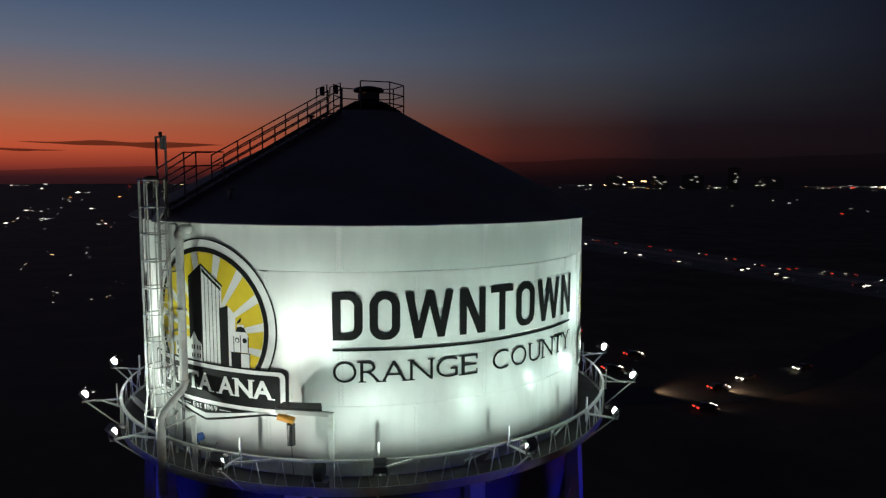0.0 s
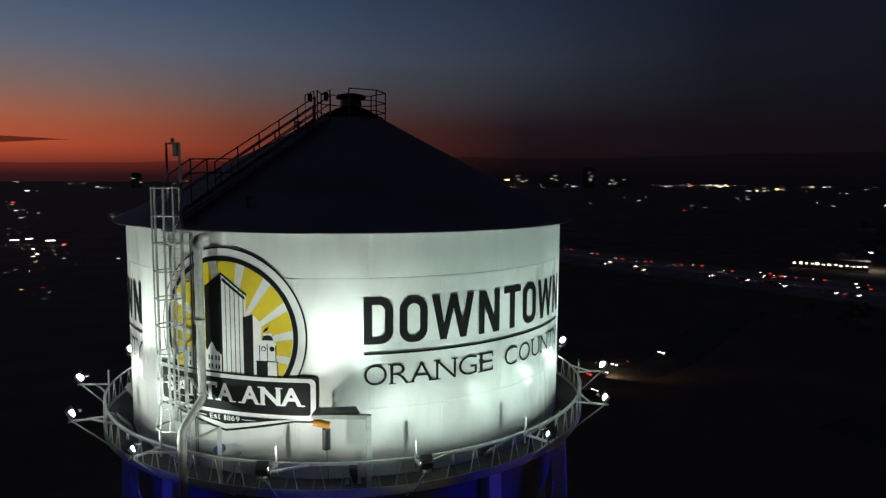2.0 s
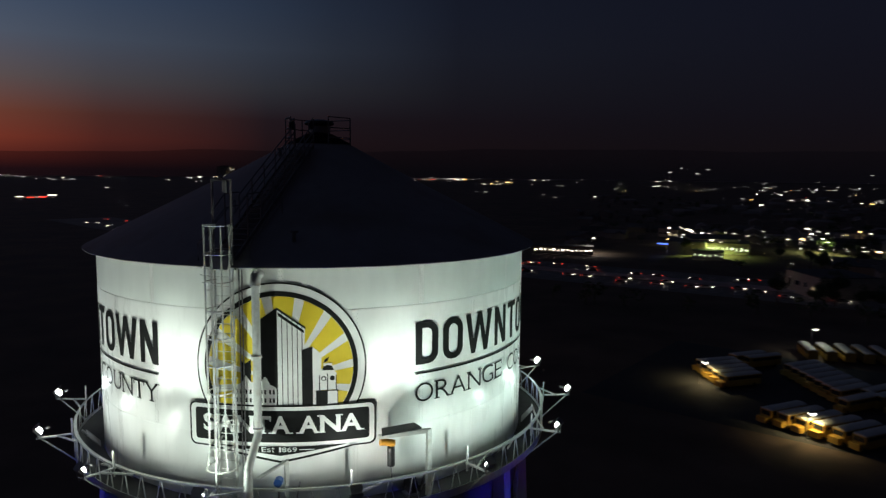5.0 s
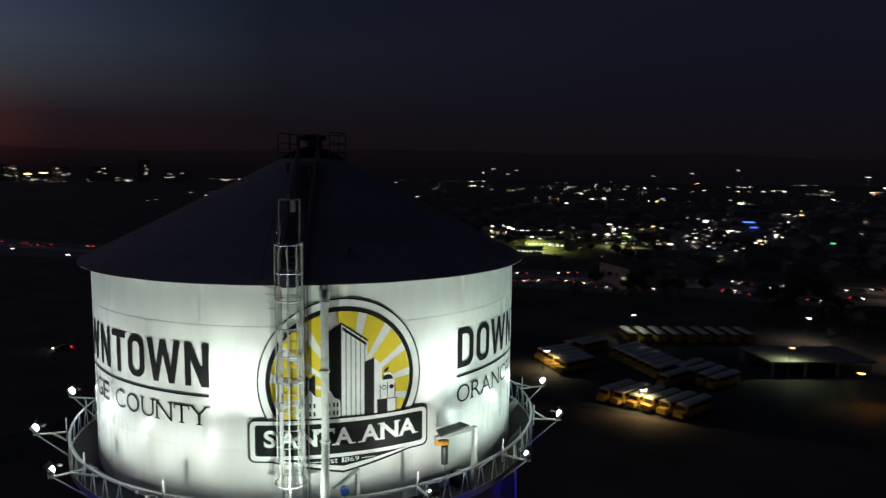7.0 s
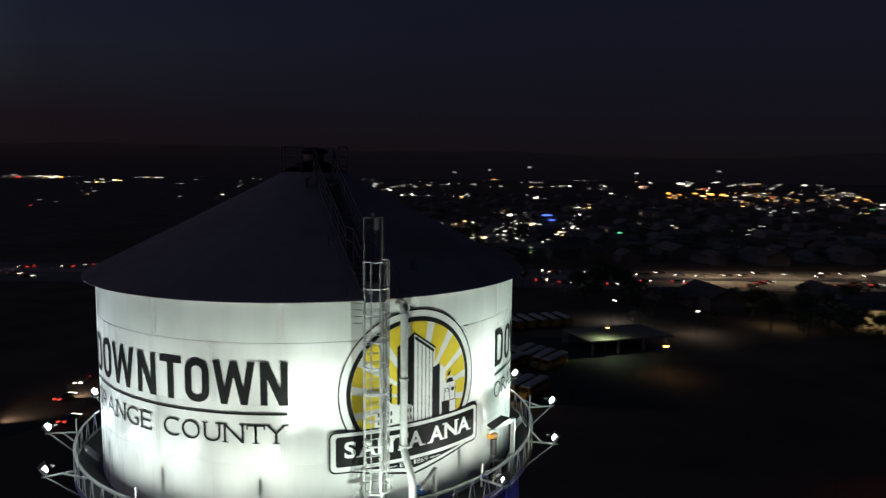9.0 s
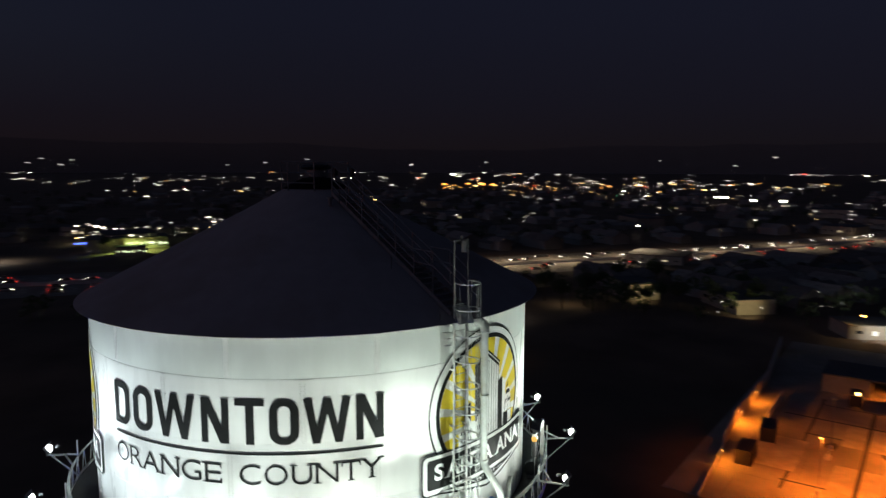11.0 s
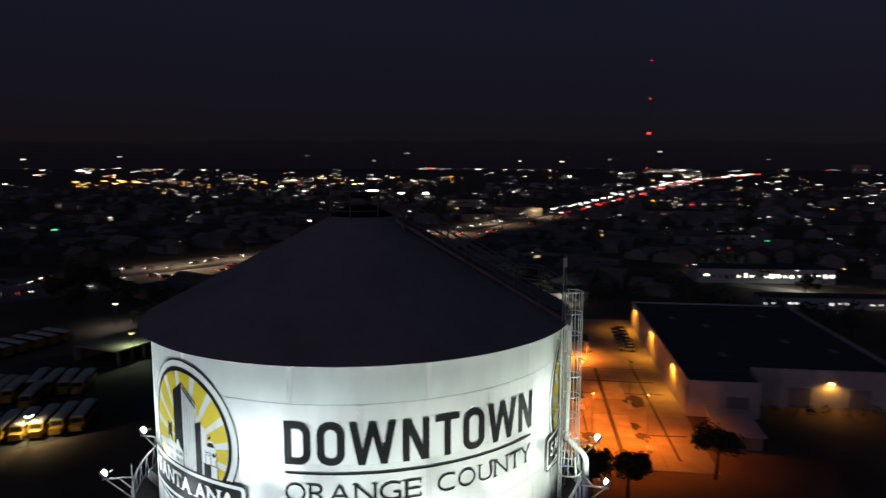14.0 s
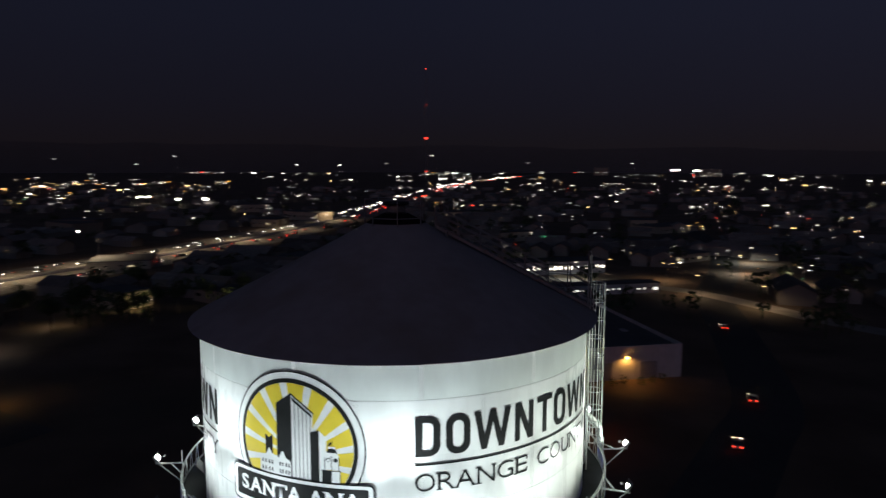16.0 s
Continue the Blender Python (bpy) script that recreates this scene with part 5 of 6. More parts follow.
def street_lamp(x, y, h, mat, label, watts=0.0, col=(1, 0.9, 0.7), head=0.9, group="street lamps", aim=None):
    t = thing("street_lamp", label, "street lamp", group, at=(x, y, GZ))
    mb = Mesh()
    mb.tube([(0, 0, 0), (0, 0, h)], 0.1, 6)
    part("pole", mb, DARK_STEEL, t)
    mb = Mesh()
    mb.tube([(0, 0, h), (1.5, 0, h + 0.3)], 0.06, 6)
    part("arm", mb, DARK_STEEL, t)
    mb = Mesh()
    mb.lathe([(0.01, -head * 0.35), (head * 0.3, -head * 0.28), (head * 0.5, -head * 0.06), (head * 0.4, -0.01)], 12)
    lens = part("lens", mb, mat, t)
    lens.location = (1.6, 0, h + 0.28)
    mb = Mesh()
    mb.box((1.6, 0, h + 0.36), (head * 0.9, head * 0.6, 0.14))
    part("cap", mb, DARK_STEEL, t, smooth=0)
    if watts:
        eye = Vector((x + 1.6, y, GZ + h + 0.2 - head * 0.4))
        if aim:
            lamp("wall_flood", "SPOT", watts, col, look(eye, aim), 0.2, 92, 0.7)
        else:
            lamp("street_beam", "SPOT", watts, col, Matrix.Translation(eye), 0.3, 164, 0.5)


for x, y, mat, w, c in ((161, 66, L_WHITE, 320, (0.9, 1, 0.8)), (194, 28, L_WHITE, 700, (0.9, 1, 0.95)), (189, 2, L_WHITE, 600, (1, 0.95, 0.8)), (140.2, 4.0, SODIUM, 160, (1, 0.6, 0.25)),
                        (153, 21, L_WARM, 800, (0.75, 1, 0.6)), (213.4, -20, L_WHITE, 350, (1, 0.8, 0.4)),
                        (173.5, -101, SODIUM, 300, (1, 0.75, 0.35))):
    street_lamp(x, y, 7.2, mat, "depot lamp post with a glowing head", w, c, 1.1)
for x, y, h, w, c, to in ((214.5, -50, 4.5, 2600, (1, 0.82, 0.42), (228, -46, 2.0)), (194.5, -80, 4.5, 2200, (1, 0.82, 0.42), (207, -77, 2.0)),
                          (167.5, -107, 4.8, 3000, (1, 0.98, 0.9), (178, -107, 1.2)), (167.5, -119, 4.8, 3000, (0.95, 1, 0.95), (178, -119, 1.2))):
    street_lamp(x, y, h, L_SOFT, "lamp post facing a pale workshop wall", w, c, 0.6, aim=to)
for x, y, w in ((105.4, 35.2, 1300), (117.2, 66.4, 1000)):
    street_lamp(x, y, 4.6, L_WHITE, "low depot lamp post glowing warm yellow", w, (1, 0.80, 0.36), 1.3)
cp = thing("carport", "low flat depot canopy in greenish light", "building", at=(164.8, 20.5, GZ), rz=-44.5)
box_part("roof", (0, 0, 3.9), (26, 15, 0.35), STUCCO, cp)
for x in (-12, -4, 4, 12):
    for y in (-6.8, 6.8):
        box_part("post", (x, y, 1.9), (0.3, 0.3, 3.8), STEEL, cp)
box_part("back_wall", (0, 7.2, 1.9), (26, 0.3, 3.8), STUCCO, cp)

# ---- low buildings that catch some light ----


def low_building(name, label, x, y, rz, w, d, h, wall=STUCCO, lit=None, lit_mat=None):
    t = thing(name, label, "building", "low buildings", at=(x, y, GZ), rz=rz)
    box_part("wall", (0, 0, h / 2), (w, d, h), wall, t)
    box_part("roof", (0, 0, h + 0.12), (w + 0.5, d + 0.5, 0.24), FLATROOF, t)
    n = max(2, int(w / (2.6 if lit and lit < 2 else 5)))
    rw = np.random.default_rng(int(abs(x) * 7 + abs(y)))
    for k in range(n):
        x0 = -w / 2 + (k + 0.5) * w / n
        for s in (-1, 1):
            on = lit_mat is not None and rw.random() < 1.0 / lit
            box_part("window", (x0 + (rw.random() - 0.5) * w / n * 0.3, s * (d / 2 + 0.02), h * (0.42 + 0.14 * rw.random())), (w / n * (0.2 + 0.5 * rw.random() ** 2), 0.08, h * (0.12 + 0.2 * rw.random())), lit_mat if on else GLASS, t)
    return t


low_building("workshop", "tan stucco workshop with lit gable wall", 236, -46, 20, 18, 12, 6.0)
low_building("workshop", "tan stucco workshop behind dark trees", 219, -79, 15, 24, 14, 5.0)
low_building("workshop", "tan workshop with few bright windows", 183.5, -113, 92, 30, 12, 4.0, STUCCO, 2.5, L_DIM)
low_building("shop", "glass-fronted shop glowing under its canopy", 352, 232, 124, 34, 22, 6.5, STUCCO, 1, L_SHOP)
low_building("shop", "small shop with lit windows", 318, 214, 126, 16, 10, 4.5, STUCCO, 1, L_SHOP)
low_building("shop", "low shop row lit from inside", 262, 272, 136, 34, 9, 4.5, STUCCO, 1, L_SOFT)
low_building("warehouse_shed", "long lit loading shed", 191, -223, 64.4, 56, 14, 6.0, CONCRETE, 1.6, L_SOFT)
low_building("warehouse_shed", "pale shed in the dark district", 141, -202, 64, 46, 8, 4.0, CONCRETE, 1.8, L_DIM)
for i in range(26):
    r = np.random.default_rng(700 + i)
    az = radians((-62, -48, -30, -14, 4, 20, 34)[i % 7] + 8 * r.random())
    rad = 250 + 420 * r.random() + 60 * (i // 7)
    low_building("block", "dark low commercial block with few lit windows", rad * math.cos(az), rad * math.sin(az), 90 * r.random(), 20 + 30 * r.random(), 14 + 14 * r.random(), 4 + 5 * r.random(), STUCCO, 4, L_WINDOW)
for i in range(30):
    r = np.random.default_rng(900 + i)
    k = i % 3
    cx, cy, sp = ((372, 205, 70), (228, -60, 30), (235, 95, 22))[k]
    tree(2, cx + (r.random() - 0.5) * 2 * sp, cy + (r.random() - 0.5) * 2 * sp, 0.8 + 0.6 * r.random(), 360 * r.random(), "broad dark tree among shop and street lights", "district trees")
for x, y, s in ((230, 42, 1.6), (237, 34, 1.4), (223, 49, 1.5), (242, 45, 1.7), (227, 29, 1.3), (248, 37, 1.5), (216, 40, 1.2), (206, -18, 1.3), (213, -26, 1.5), (221, -12, 1.4)):
    tree(2, x, y, s, 37 * x, "broad dark tree standing before the freeway", "freeway trees")
for x, y, w, c in ((330, 222, 30000, (0.72, 1, 0.25)), (366, 256, 20000, (0.95, 0.95, 0.4)), (400, 196, 18000, (0.8, 1, 0.4)), (275, 262, 3500, (1, 0.92, 0.8))):
    street_lamp(x, y, 9, L_WHITE, "car park lamp with a bright head", w, c, 1.6)
for i in range(66, 99, 5):
    q, _ = offset(FWY, i, 0.0)
    street_lamp(q.x, q.y, 13, L_WARM, "tall amber freeway lamp on its pole", 9500, (1, 0.74, 0.45), 0.4)
for x, y in ((140, -246), (112, -226), (84, -222)):
    street_lamp(x, y, 8, L_WARM, "amber lamp post on the cross street", 1700, (1, 0.70, 0.38), 0.9)

for x, y, w, cc in ((128, -291, 5500, (1, 0.8, 0.55)), (96, -279, 5500, (1, 0.85, 0.6)), (142, -330, 5000, (0.95, 0.95, 0.8)), (212, -228, 3500, (0.9, 1, 0.8)), (166, -218, 2600, (0.95, 1, 0.85))):
    street_lamp(x, y, 8, L_SOFT, "lamp post over a small car park", w, cc, 0.9)


def gabled(mb, x, y, w, d, h, a):
    """A small house with a pitched roof."""
    ca, sa = math.cos(a), math.sin(a)
    f = lambda u, v, z: (x + u * ca - v * sa, y + u * sa + v * ca, GZ + z)
    p, q, top = w / 2, d / 2, h + d * 0.22
    c0 = [f(-p, -q, 0), f(p, -q, 0), f(p, q, 0), f(-p, q, 0)]
    c1 = [f(-p, -q, h), f(p, -q, h), f(p, q, h), f(-p, q, h)]
    r0, r1 = f(-p, 0, top), f(p, 0, top)
    for k in range(4):
        mb.poly([c0[k], c0[(k + 1) % 4], c1[(k + 1) % 4], c1[k]])
    mb.poly([c1[0], c1[1], r1, r0])
    mb.poly([c1[2], c1[3], r0, r1])
    mb.poly([c1[1], c1[2], r1])
    mb.poly([c1[3], c1[0], r0])


def house_meshes(w, d, h):
    """Walls and a pitched roof with eaves, standing at the origin."""
    wl, rf = Mesh(), Mesh()
    wl.box((0, 0, h / 2), (w, d, h))
    top, e = h + d * 0.24, 0.5
    p, q = w / 2 + e, d / 2 + e
    for s in (-1, 1):
        edge = [(-p, s * q, h - 0.1), (p, s * q, h - 0.1), (p, 0, top), (-p, 0, top)]
        rf.poly(edge)
        rf.poly([(x, y, z + 0.15) for x, y, z in edge][::-1])
        rf.poly([edge[0], edge[1], (p, s * q, h + 0.05), (-p, s * q, h + 0.05)])
        wl.poly([(s * w / 2, -d / 2, h), (s * w / 2, d / 2, h), (s * w / 2, 0, top - 0.15)])
    return wl.data("wall", HOUSES, 0), rf.data("roof", HOUSE_ROOF, 0)


HOUSE_KINDS = [house_meshes(w, d, h) for w, d, h in ((13, 9, 3.2), (16, 10, 3.6), (20, 12, 4.2), (24, 13, 5.0), (14, 8, 5.2))]
singles = 0
houses = Mesh()
hr = np.random.default_rng(77)
count = 0
while count < 900:
    az, r = -86 + 132 * hr.random(), 240 * (1500 / 240) ** hr.random()
    x, y = r * math.cos(radians(az)), r * math.sin(radians(az))
    near_road = min((Vector((x, y)) - q.to_2d()).length for q in FWY[::3])
    near_other = min((Vector((x, y)) - q.to_2d()).length for q in list(ROAD_C[::4]) + list(ROAD_D[::4]))
    if near_road < 52 or near_other < 18 or math.hypot(x - 345, y - 228) < 85 or math.hypot(x - 118, y + 292) < 45 or math.hypot(x - 190, y + 225) < 50 or math.hypot(x - 150, y + 215) < 40:
        continue
    count += 1
    if r < 520 and singles < 240:
        singles += 1
        t = thing("house", "low house with a pitched roof on the dark plain", "house", "district houses", at=(x, y, GZ), rz=32 + 90 * int(hr.integers(2)) + 5 * hr.random())
        wl, rf = HOUSE_KINDS[int(hr.integers(5))]
        part("wall", wl, None, t)
        part("roof", rf, None, t)
        continue
    gabled(houses, x, y, 12 + 12 * hr.random(), 8 + 6 * hr.random(), 3 + 2.4 * hr.random(), radians(32 + 90 * int(hr.integers(2)) + 5 * hr.random()))
tagged(part("distant_houses", houses, HOUSES, smooth=0), "pale roofs of low houses on the dark plain", "houses", kind="stuff")

woods = Mesh()
for k in range(620):
    az, r = -86 + 132 * hr.random(), 200 * (1400 / 200) ** hr.random()
    x, y = r * math.cos(radians(az)), r * math.sin(radians(az))
    if min((Vector((x, y)) - q.to_2d()).length for q in FWY[::3]) < 46 or min((Vector((x, y)) - q.to_2d()).length for q in list(ROAD_C[::4]) + list(ROAD_D[::4])) < 14:
        continue
    if math.hypot(x - 335, y - 222) < 50:
        continue
    size = 2.2 + 2.6 * hr.random()
    woods.tube([(x, y, GZ), (x, y, GZ + size * 1.2)], 0.25, 5)
    for _ in range(3):
        leaf_clump(woods, hr, (x + hr.normal() * size * 0.5, y + hr.normal() * size * 0.5, GZ + size * (1.2 + 0.5 * hr.random())), size * 0.7, 16, size * 0.3)
tagged(part("distant_trees", woods, LEAF, smooth=0), "dark trees standing between the houses", "trees", kind="stuff")

# ---- traffic ----
lead = car_thing("car driving on the freeway with its lamps lit")
placed = 0
rng = np.random.default_rng(21)
for i in range(2, 118):
    for side in (-1, 1):
        for _ in range(1 if i < 70 else 2):
            if rng.random() > (0.72 if i < 70 else 0.66 if i < 92 else 0.5):
                continue
            lane = (8.3, 12, 15.6, 19.2)[rng.integers(4)]
            q, d = offset(FWY, i, side * lane)
            q = q + d * rng.random() * 14
            ang = math.atan2(d.y, d.x) + (math.pi if side > 0 else 0)
            m4 = Matrix.Translation((q.x, q.y, GZ + 0.07)) @ Matrix.Rotation(ang, 4, "Z")
            if placed == 0:
                lead.matrix_basis = m4
            else:
                copy_thing(lead, m4)
            placed += 1
for (x, y), a in (((63.3, 113.1), 14), ((72.4, 120.3), 210), ((89.7, 128.7), 205), ((55.5, 100.6), 20), ((52.7, 141.1), 15), ((42.6, 167.7), 160), ((41, -124), -60), ((31, -98), -62), ((79, -182), -50), ((44, 128), 10)):
    copy_thing(lead, Matrix.Translation((x, y, GZ + 0.07)) @ Matrix.Rotation(radians(a), 4, "Z"))

for (x, y), a in (((64, 111.5), 14), ((48, 111), 4)):
    lamp("headlight_beam", "SPOT", 2200.0, (1.0, 0.64, 0.38), look((x, y, GZ + 1.6), (x + 20 * math.cos(radians(a)), y + 20 * math.sin(radians(a)), GZ)), 0.2, 105, 0.8)

# ---- lights of the city plain ----
PALETTE = {"white": L_WHITE, "soft": L_SOFT, "dim": L_DIM, "warm": L_WARM, "amber": L_AMBER, "green": L_GREEN, "blue": L_BLUE, "red": L_RED, "head": L_HEAD}
LIGHTS = {k: Mesh() for k in PALETTE}
rng = np.random.default_rng(33)


def glim(kind, x, y, z, s, wide=1.0):
    a = math.atan2(y, x)
    LIGHTS[kind].box((x, y, z), (s * 0.5, s * wide, s * 0.62), a)


def pick(weights):
    names = list(weights)
    w = np.array([weights[n] for n in names])
    return names[int(rng.choice(len(names), p=w / w.sum()))]


PLAIN = {"dim": 7, "soft": 3.6, "white": 1.3, "warm": 1.0, "amber": 0.35, "red": 0.35, "green": 0.08}
WARMISH = {"dim": 4, "soft": 4, "white": 1.6, "warm": 4, "amber": 1.8, "red": 0.4}
SHOPS = {"dim": 5, "soft": 5, "white": 1.4, "green": 0.4, "warm": 1.6}
# bearings from, to; distances from, to; number; mix
SECTORS = [(92, 132, 200, 1100, 50, PLAIN), (111, 134, 220, 1500, 75, PLAIN), (-82, -60, 300, 1000, 80, WARMISH), (88, 128, 1800, 4600, 50, PLAIN), (52, 88, 2300, 4600, 80, PLAIN), (60, 90, 700, 1600, 8, PLAIN),
           (28, 58, 900, 4600, 70, PLAIN), (0, 32, 520, 1200, 34, PLAIN), (0, 32, 1200, 4600, 95, PLAIN), (-30, 0, 560, 1000, 45, PLAIN), (-22, 4, 1000, 1900, 170, WARMISH),
           (-36, 0, 1900, 4600, 60, PLAIN), (-48, -26, 420, 1500, 65, PLAIN), (-76, -44, 260, 1200, 75, PLAIN), (-78, -36, 1200, 4600, 200, PLAIN), (14, 40, 340, 520, 105, SHOPS), (-34, -14, 170, 330, 10, PLAIN), (-1, 9, 1350, 1650, 22, {"amber": 3, "warm": 2})]
for a0, a1, r0, r1, n, mixw in SECTORS:
    done = 0
    while done < n * 1.5:
        az = radians(a0 + (a1 - a0) * rng.random())
        r = 1 / (1 / r1 + (1 / r0 - 1 / r1) * rng.random() ** 1.35)
        cluster = 1 + int(rng.random() < 0.6) * int(rng.integers(1, 6))
        for k in range(cluster):
            rr, aa = r + rng.normal() * r * 0.03 * (k > 0), az + rng.normal() * 0.011 * (k > 0)
            big = 0.40 + 1.3 * rng.random() ** 4
            s = rr * (0.0019 if mixw is SHOPS else 0.00125) * big
            glim(pick(mixw), rr * math.cos(aa), rr * math.sin(aa), GZ + 3 + 7 * rng.random(), s, 1 + 1.6 * rng.random() ** 2)
            done += 1
# traffic far along the freeway, headlamps on one side and tail lamps on the other
for i in range(100, len(FWY) - 6):
    seg = (FWY[i + 1] - FWY[i]).length
    for side, kind in ((1, "head"), (-1, "red")):
        for k in range(max(1, int(seg / (150 if side > 0 else 130)))):
            q, d = offset(FWY, i, side * (8 + 10 * rng.random()))
            q = q + d * rng.random() * seg
            r = q.length
            glim(kind if rng.random() > 0.4 else "soft", q.x, q.y, GZ + 0.9, r * 0.0019 * (0.35 + 1.0 * rng.random()), 1.0 + 0.8 * rng.random())
# lit signs and stronger lamps that stand out
for kind, az, r, z, s, wide in (("blue", 16.9, 640, 8, 1.8, 5.0), ("blue", 16.4, 600, 6, 1.2, 4.5), ("green", 10.3, 480, 6, 1.3, 2.0), ("green", -49.0, 390, 7, 1.2, 2.0), ("white", -19.7, 843, 10, 4.0, 1.4),
                                ("white", -17.6, 850, 10, 3.6, 1.4), ("white", -15.1, 950, 9, 3.0, 5.0), ("amber", 4.5, 1500, 9, 6.0, 1.6), ("amber", 3.6, 1480, 9, 5.0, 1.6), ("amber", 7.7, 1500, 9, 5.0, 1.4), ("white", 7.1, 3000, 12, 8.0, 2.6),
                                ("white", -58.4, 3300, 30, 12.0, 2.4), ("white", -60.0, 3300, 28, 9.0, 3.0), ("blue", 37.6, 380, 7.5, 1.1, 5.0), ("warm", 74.2, 2950, 30, 9.0, 2.0), ("warm", 73.2, 2900, 34, 8.0, 2.4), ("white", 20.1, 630, 8, 2.6, 1.2), ("red", 88.7, 1212, 2, 2.4, 4.0), ("red", 89.5, 1200, 2, 2.0, 3.0), ("soft", 88.1, 1230, 4, 2.6, 4.0), ("soft", 90.2, 1180, 4, 2.2, 3.0), ("white", 96.4, 770, 7, 1.6, 1.2),
                                ("soft", 110.1, 478, 3, 1.2, 4.0), ("white", 111.5, 486, 4, 1.0, 3.0), ("soft", 112.4, 492, 3, 1.1, 4.0), ("red", 109.2, 470, 1, 0.8, 2.0), ("white", 36.1, 485, 8, 1.6, 1.4), ("white", -9.6, 480, 7, 1.4, 1.2)):
    glim(kind, r * math.cos(radians(az)), r * math.sin(radians(az)), GZ + z, s, wide)
# lights on the hillsides
for k in range(18):
    az, r = radians(-55 + 95 * rng.random()), 4500
    glim(pick({"dim": 5, "soft": 2}), r * math.cos(az), r * math.sin(az), 50 + 70 * rng.random() ** 2, 5 + 4 * rng.random(), 1.5)
for k, mb in LIGHTS.items():
    tagged(part("city_lights", mb, PALETTE[k], smooth=0), f"scattered distant {k} street and window lights", "city lights", kind="stuff")

# ---- far towers, mast, hills, cloud ----
for az, r, w, h, lit in ((66.5, 3000, 46, 88, 0.15), (69.5, 3100, 90, 60, 0.3), (72.0, 2950, 60, 56, 0.4), (75.5, 3050, 70, 62, 0.3), (113.0, 2500, 46, 46, 0.15), (103.0, 2600, 34, 50, 0.1), (64.0, 3300, 120, 52, 0.3),
                         (-52.6, 3600, 70, 40, 0.05), (-61.0, 3400, 90, 34, 0.05)):
    t = thing("office_tower", "far dark office tower with scattered lit windows", "building", "far office towers", at=(r * math.cos(radians(az)), r * math.sin(radians(az)), GZ), rz=az)
    box_part("wall", (0, 0, h / 2), (w * 0.6, w, h), STUCCO, t)
    box_part("roof", (0, 0, h + 1.5), (w * 0.4, w * 0.6, 3), FLATROOF, t)
    rr = np.random.default_rng(int(az * 10) % 9973)
    for k in range(14):
        if rr.random() < lit * 1.3:
            box_part("window", (-w * 0.3 - 0.3, (rr.random() - 0.5) * w * 0.86, h * (0.3 + 0.62 * rr.random())), (0.4, 2.5 + w * 0.08 * rr.random(), 2.2), L_DIM, t)
    if h > 90:
        box_part("crown_sign", (-w * 0.3 - 0.4, w * 0.1, h - 3), (0.5, w * 0.4, 2.2), L_SOFT, t)
mast = thing("radio_mast", "slender lattice radio mast with red warning lights", "mast", at=(945, -742, GZ))
for k in range(3):
    mb = Mesh()
    mb.tube([(1.2 * math.cos(k * 2.1), 1.2 * math.sin(k * 2.1), 0), (0.5 * math.cos(k * 2.1), 0.5 * math.sin(k * 2.1), 221)], 0.12, 5)
    part("mast_leg", mb, DARK_STEEL, mast)
mb = Mesh()
for k in range(60):
    a, b = k * 2.1, (k + 1) * 2.1
    mb.tube([(1.1 * math.cos(a), 1.1 * math.sin(a), 3.6 * k), (1.1 * math.cos(b), 1.1 * math.sin(b), 3.6 * k + 3.6)], 0.07, 4)
part("lattice", mb, DARK_STEEL, mast)
for z, s in ((99, 2.3), (157, 0.9), (220, 0.9), (40, 1.0)):
    mb = Mesh()
    mb.lathe([(0.01, z - s), (s, z - s * 0.4), (s, z + s * 0.4), (0.01, z + s)], 8)
    part("beacon", mb, L_RED, mast, "red warning light")
mb = Mesh()
N = 360
prev = None
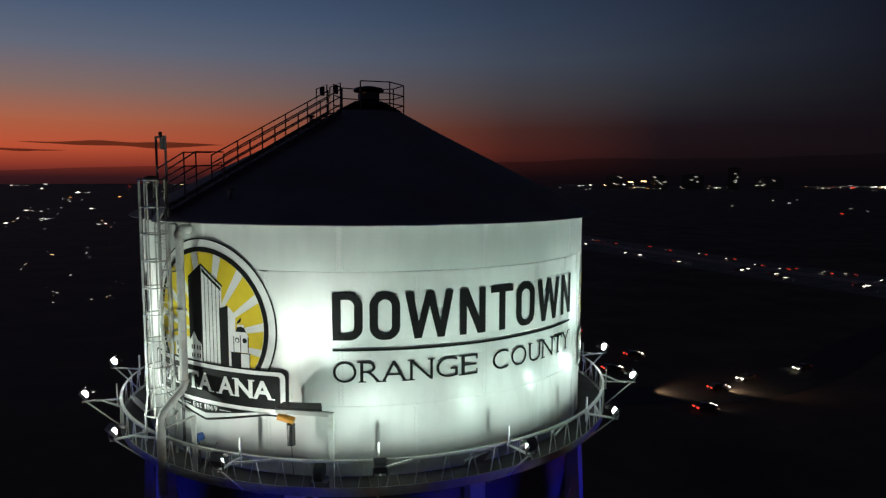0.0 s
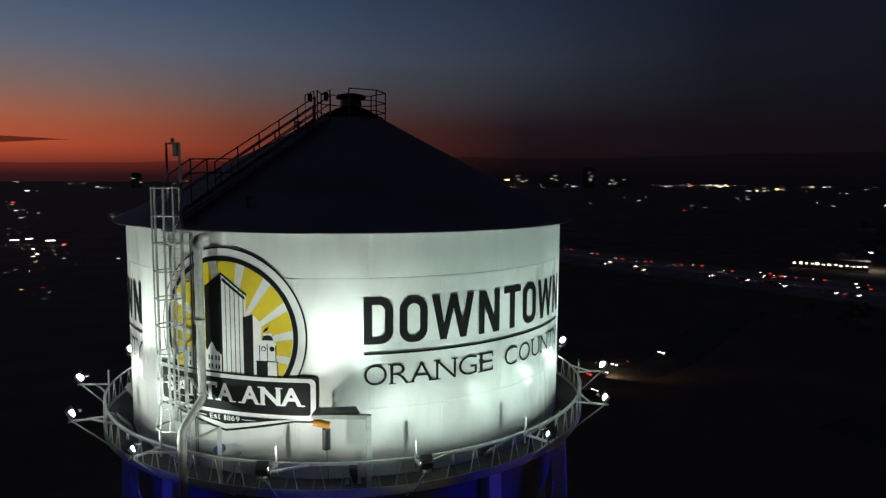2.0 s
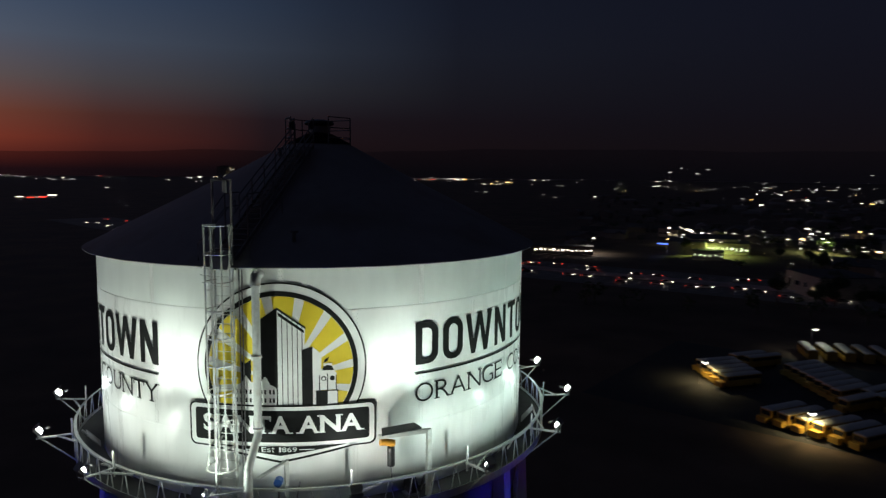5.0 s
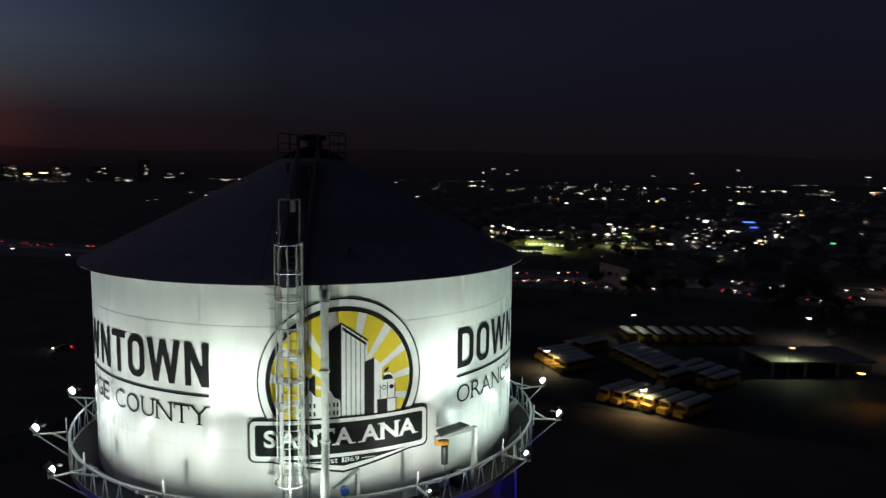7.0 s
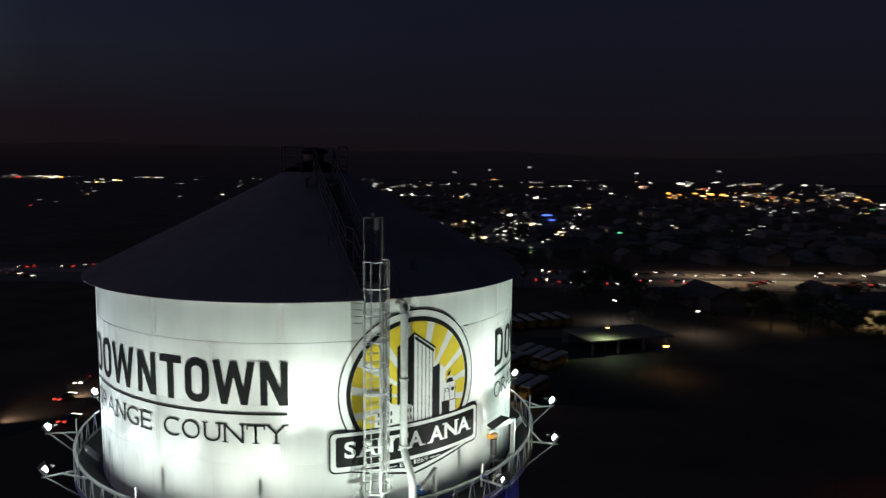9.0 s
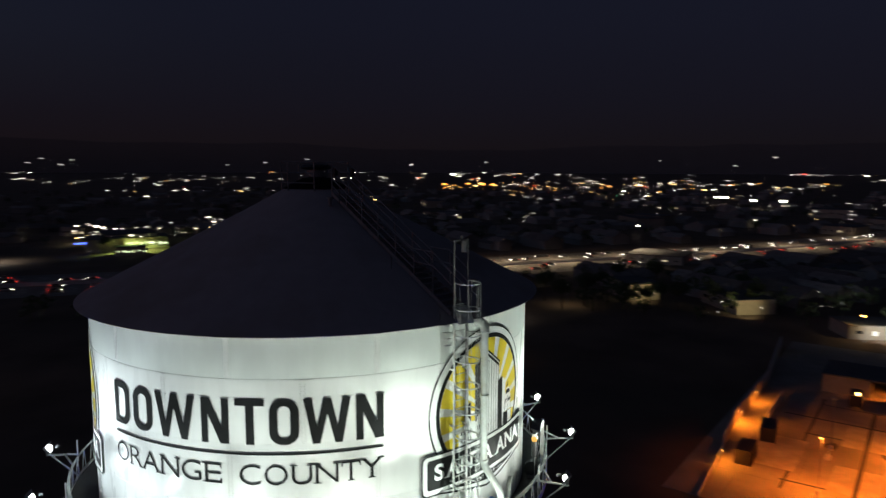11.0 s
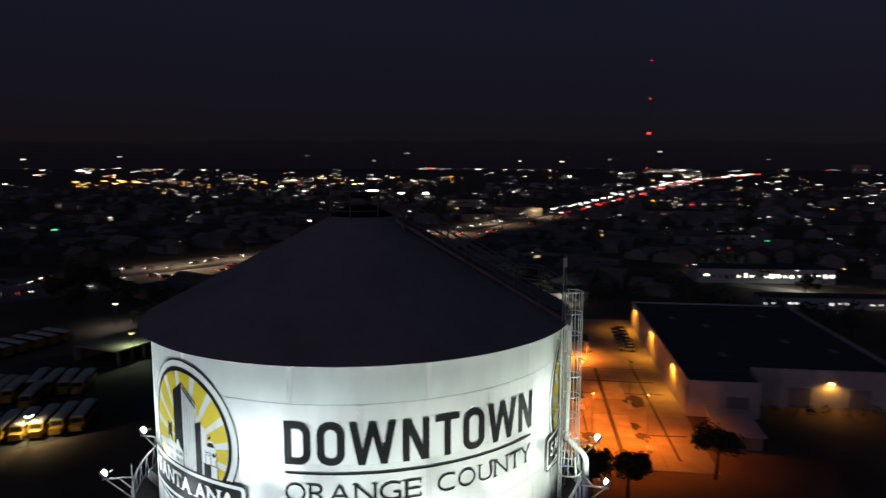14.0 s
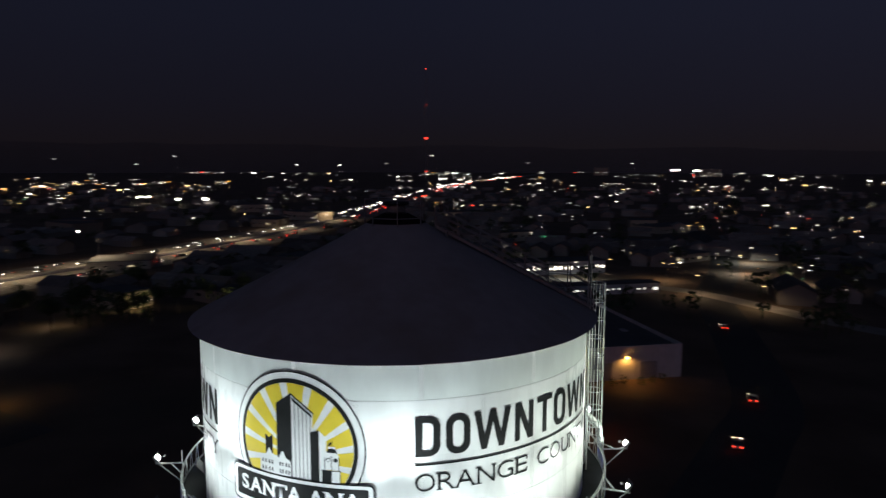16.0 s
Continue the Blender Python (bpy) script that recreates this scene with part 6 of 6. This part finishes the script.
for i in range(N + 1):
    az = 360.0 * i / N
    swell = 0.5 + 0.5 * math.cos(radians(az + 22))
    rr = noise.noise(Vector((math.cos(radians(az)) * 4, math.sin(radians(az)) * 4, 0.3))) * 0.5 + noise.noise(Vector((math.cos(radians(az)) * 14, math.sin(radians(az)) * 14, 1.7))) * 0.2
    west = max(0.0, math.cos(radians((az - 72) * 1.55))) if abs(az - 72) < 58 else 0.0
    hh = max(12, 40 + 150 * swell ** 2 + 105 * west ** 0.6 + (34 + 50 * swell) * rr)
    c, s = math.cos(radians(az)), math.sin(radians(az))
    row = [(4500 * c, 4500 * s, GZ), (4640 * c, 4640 * s, hh * 0.6), (4760 * c, 4760 * s, hh)]
    if prev:
        for a in range(2):
            mb.poly([prev[a], row[a], row[a + 1], prev[a + 1]])
    prev = row
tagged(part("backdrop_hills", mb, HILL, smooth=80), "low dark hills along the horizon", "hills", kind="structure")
for az, el, length, thick in ((114.5, 2.5, 1150, 52), (122.0, 1.9, 560, 20)):
    mb = Mesh()
    c = Vector((4600 * math.cos(radians(az)), 4600 * math.sin(radians(az)), 45 + 4600 * math.tan(radians(el))))
    tang = Vector((-math.sin(radians(az)), math.cos(radians(az)), 0))
    n = 40
    pts = []
    for i in range(n + 1):
        u = i / n * 2 - 1
        w = max(0.03, (1 - abs(u) ** 1.6)) * thick * (0.7 + 0.5 * noise.noise(Vector((u * 3, az, 0))))
        pts.append((c + tang * u * length / 2 + Vector((0, 0, 10 * noise.noise(Vector((u * 2, 0, az)))))  , w))
    for (p, w), (q, x) in zip(pts[:-1], pts[1:]):
        for k in range(8):
            t0, t1 = math.tau * k / 8, math.tau * (k + 1) / 8
            out = Vector((c.x, c.y, 0)).normalized()
            f = lambda o, ww, t: o + Vector((0, 0, ww * 0.5 * math.sin(t))) + out * ww * 1.5 * math.cos(t)
            mb.poly([f(p, w, t0), f(q, x, t0), f(q, x, t1), f(p, w, t1)])
    tagged(part("cloud", mb, CLOUD, smooth=80), "thin dark streak of evening cloud", "cloud", kind="structure")
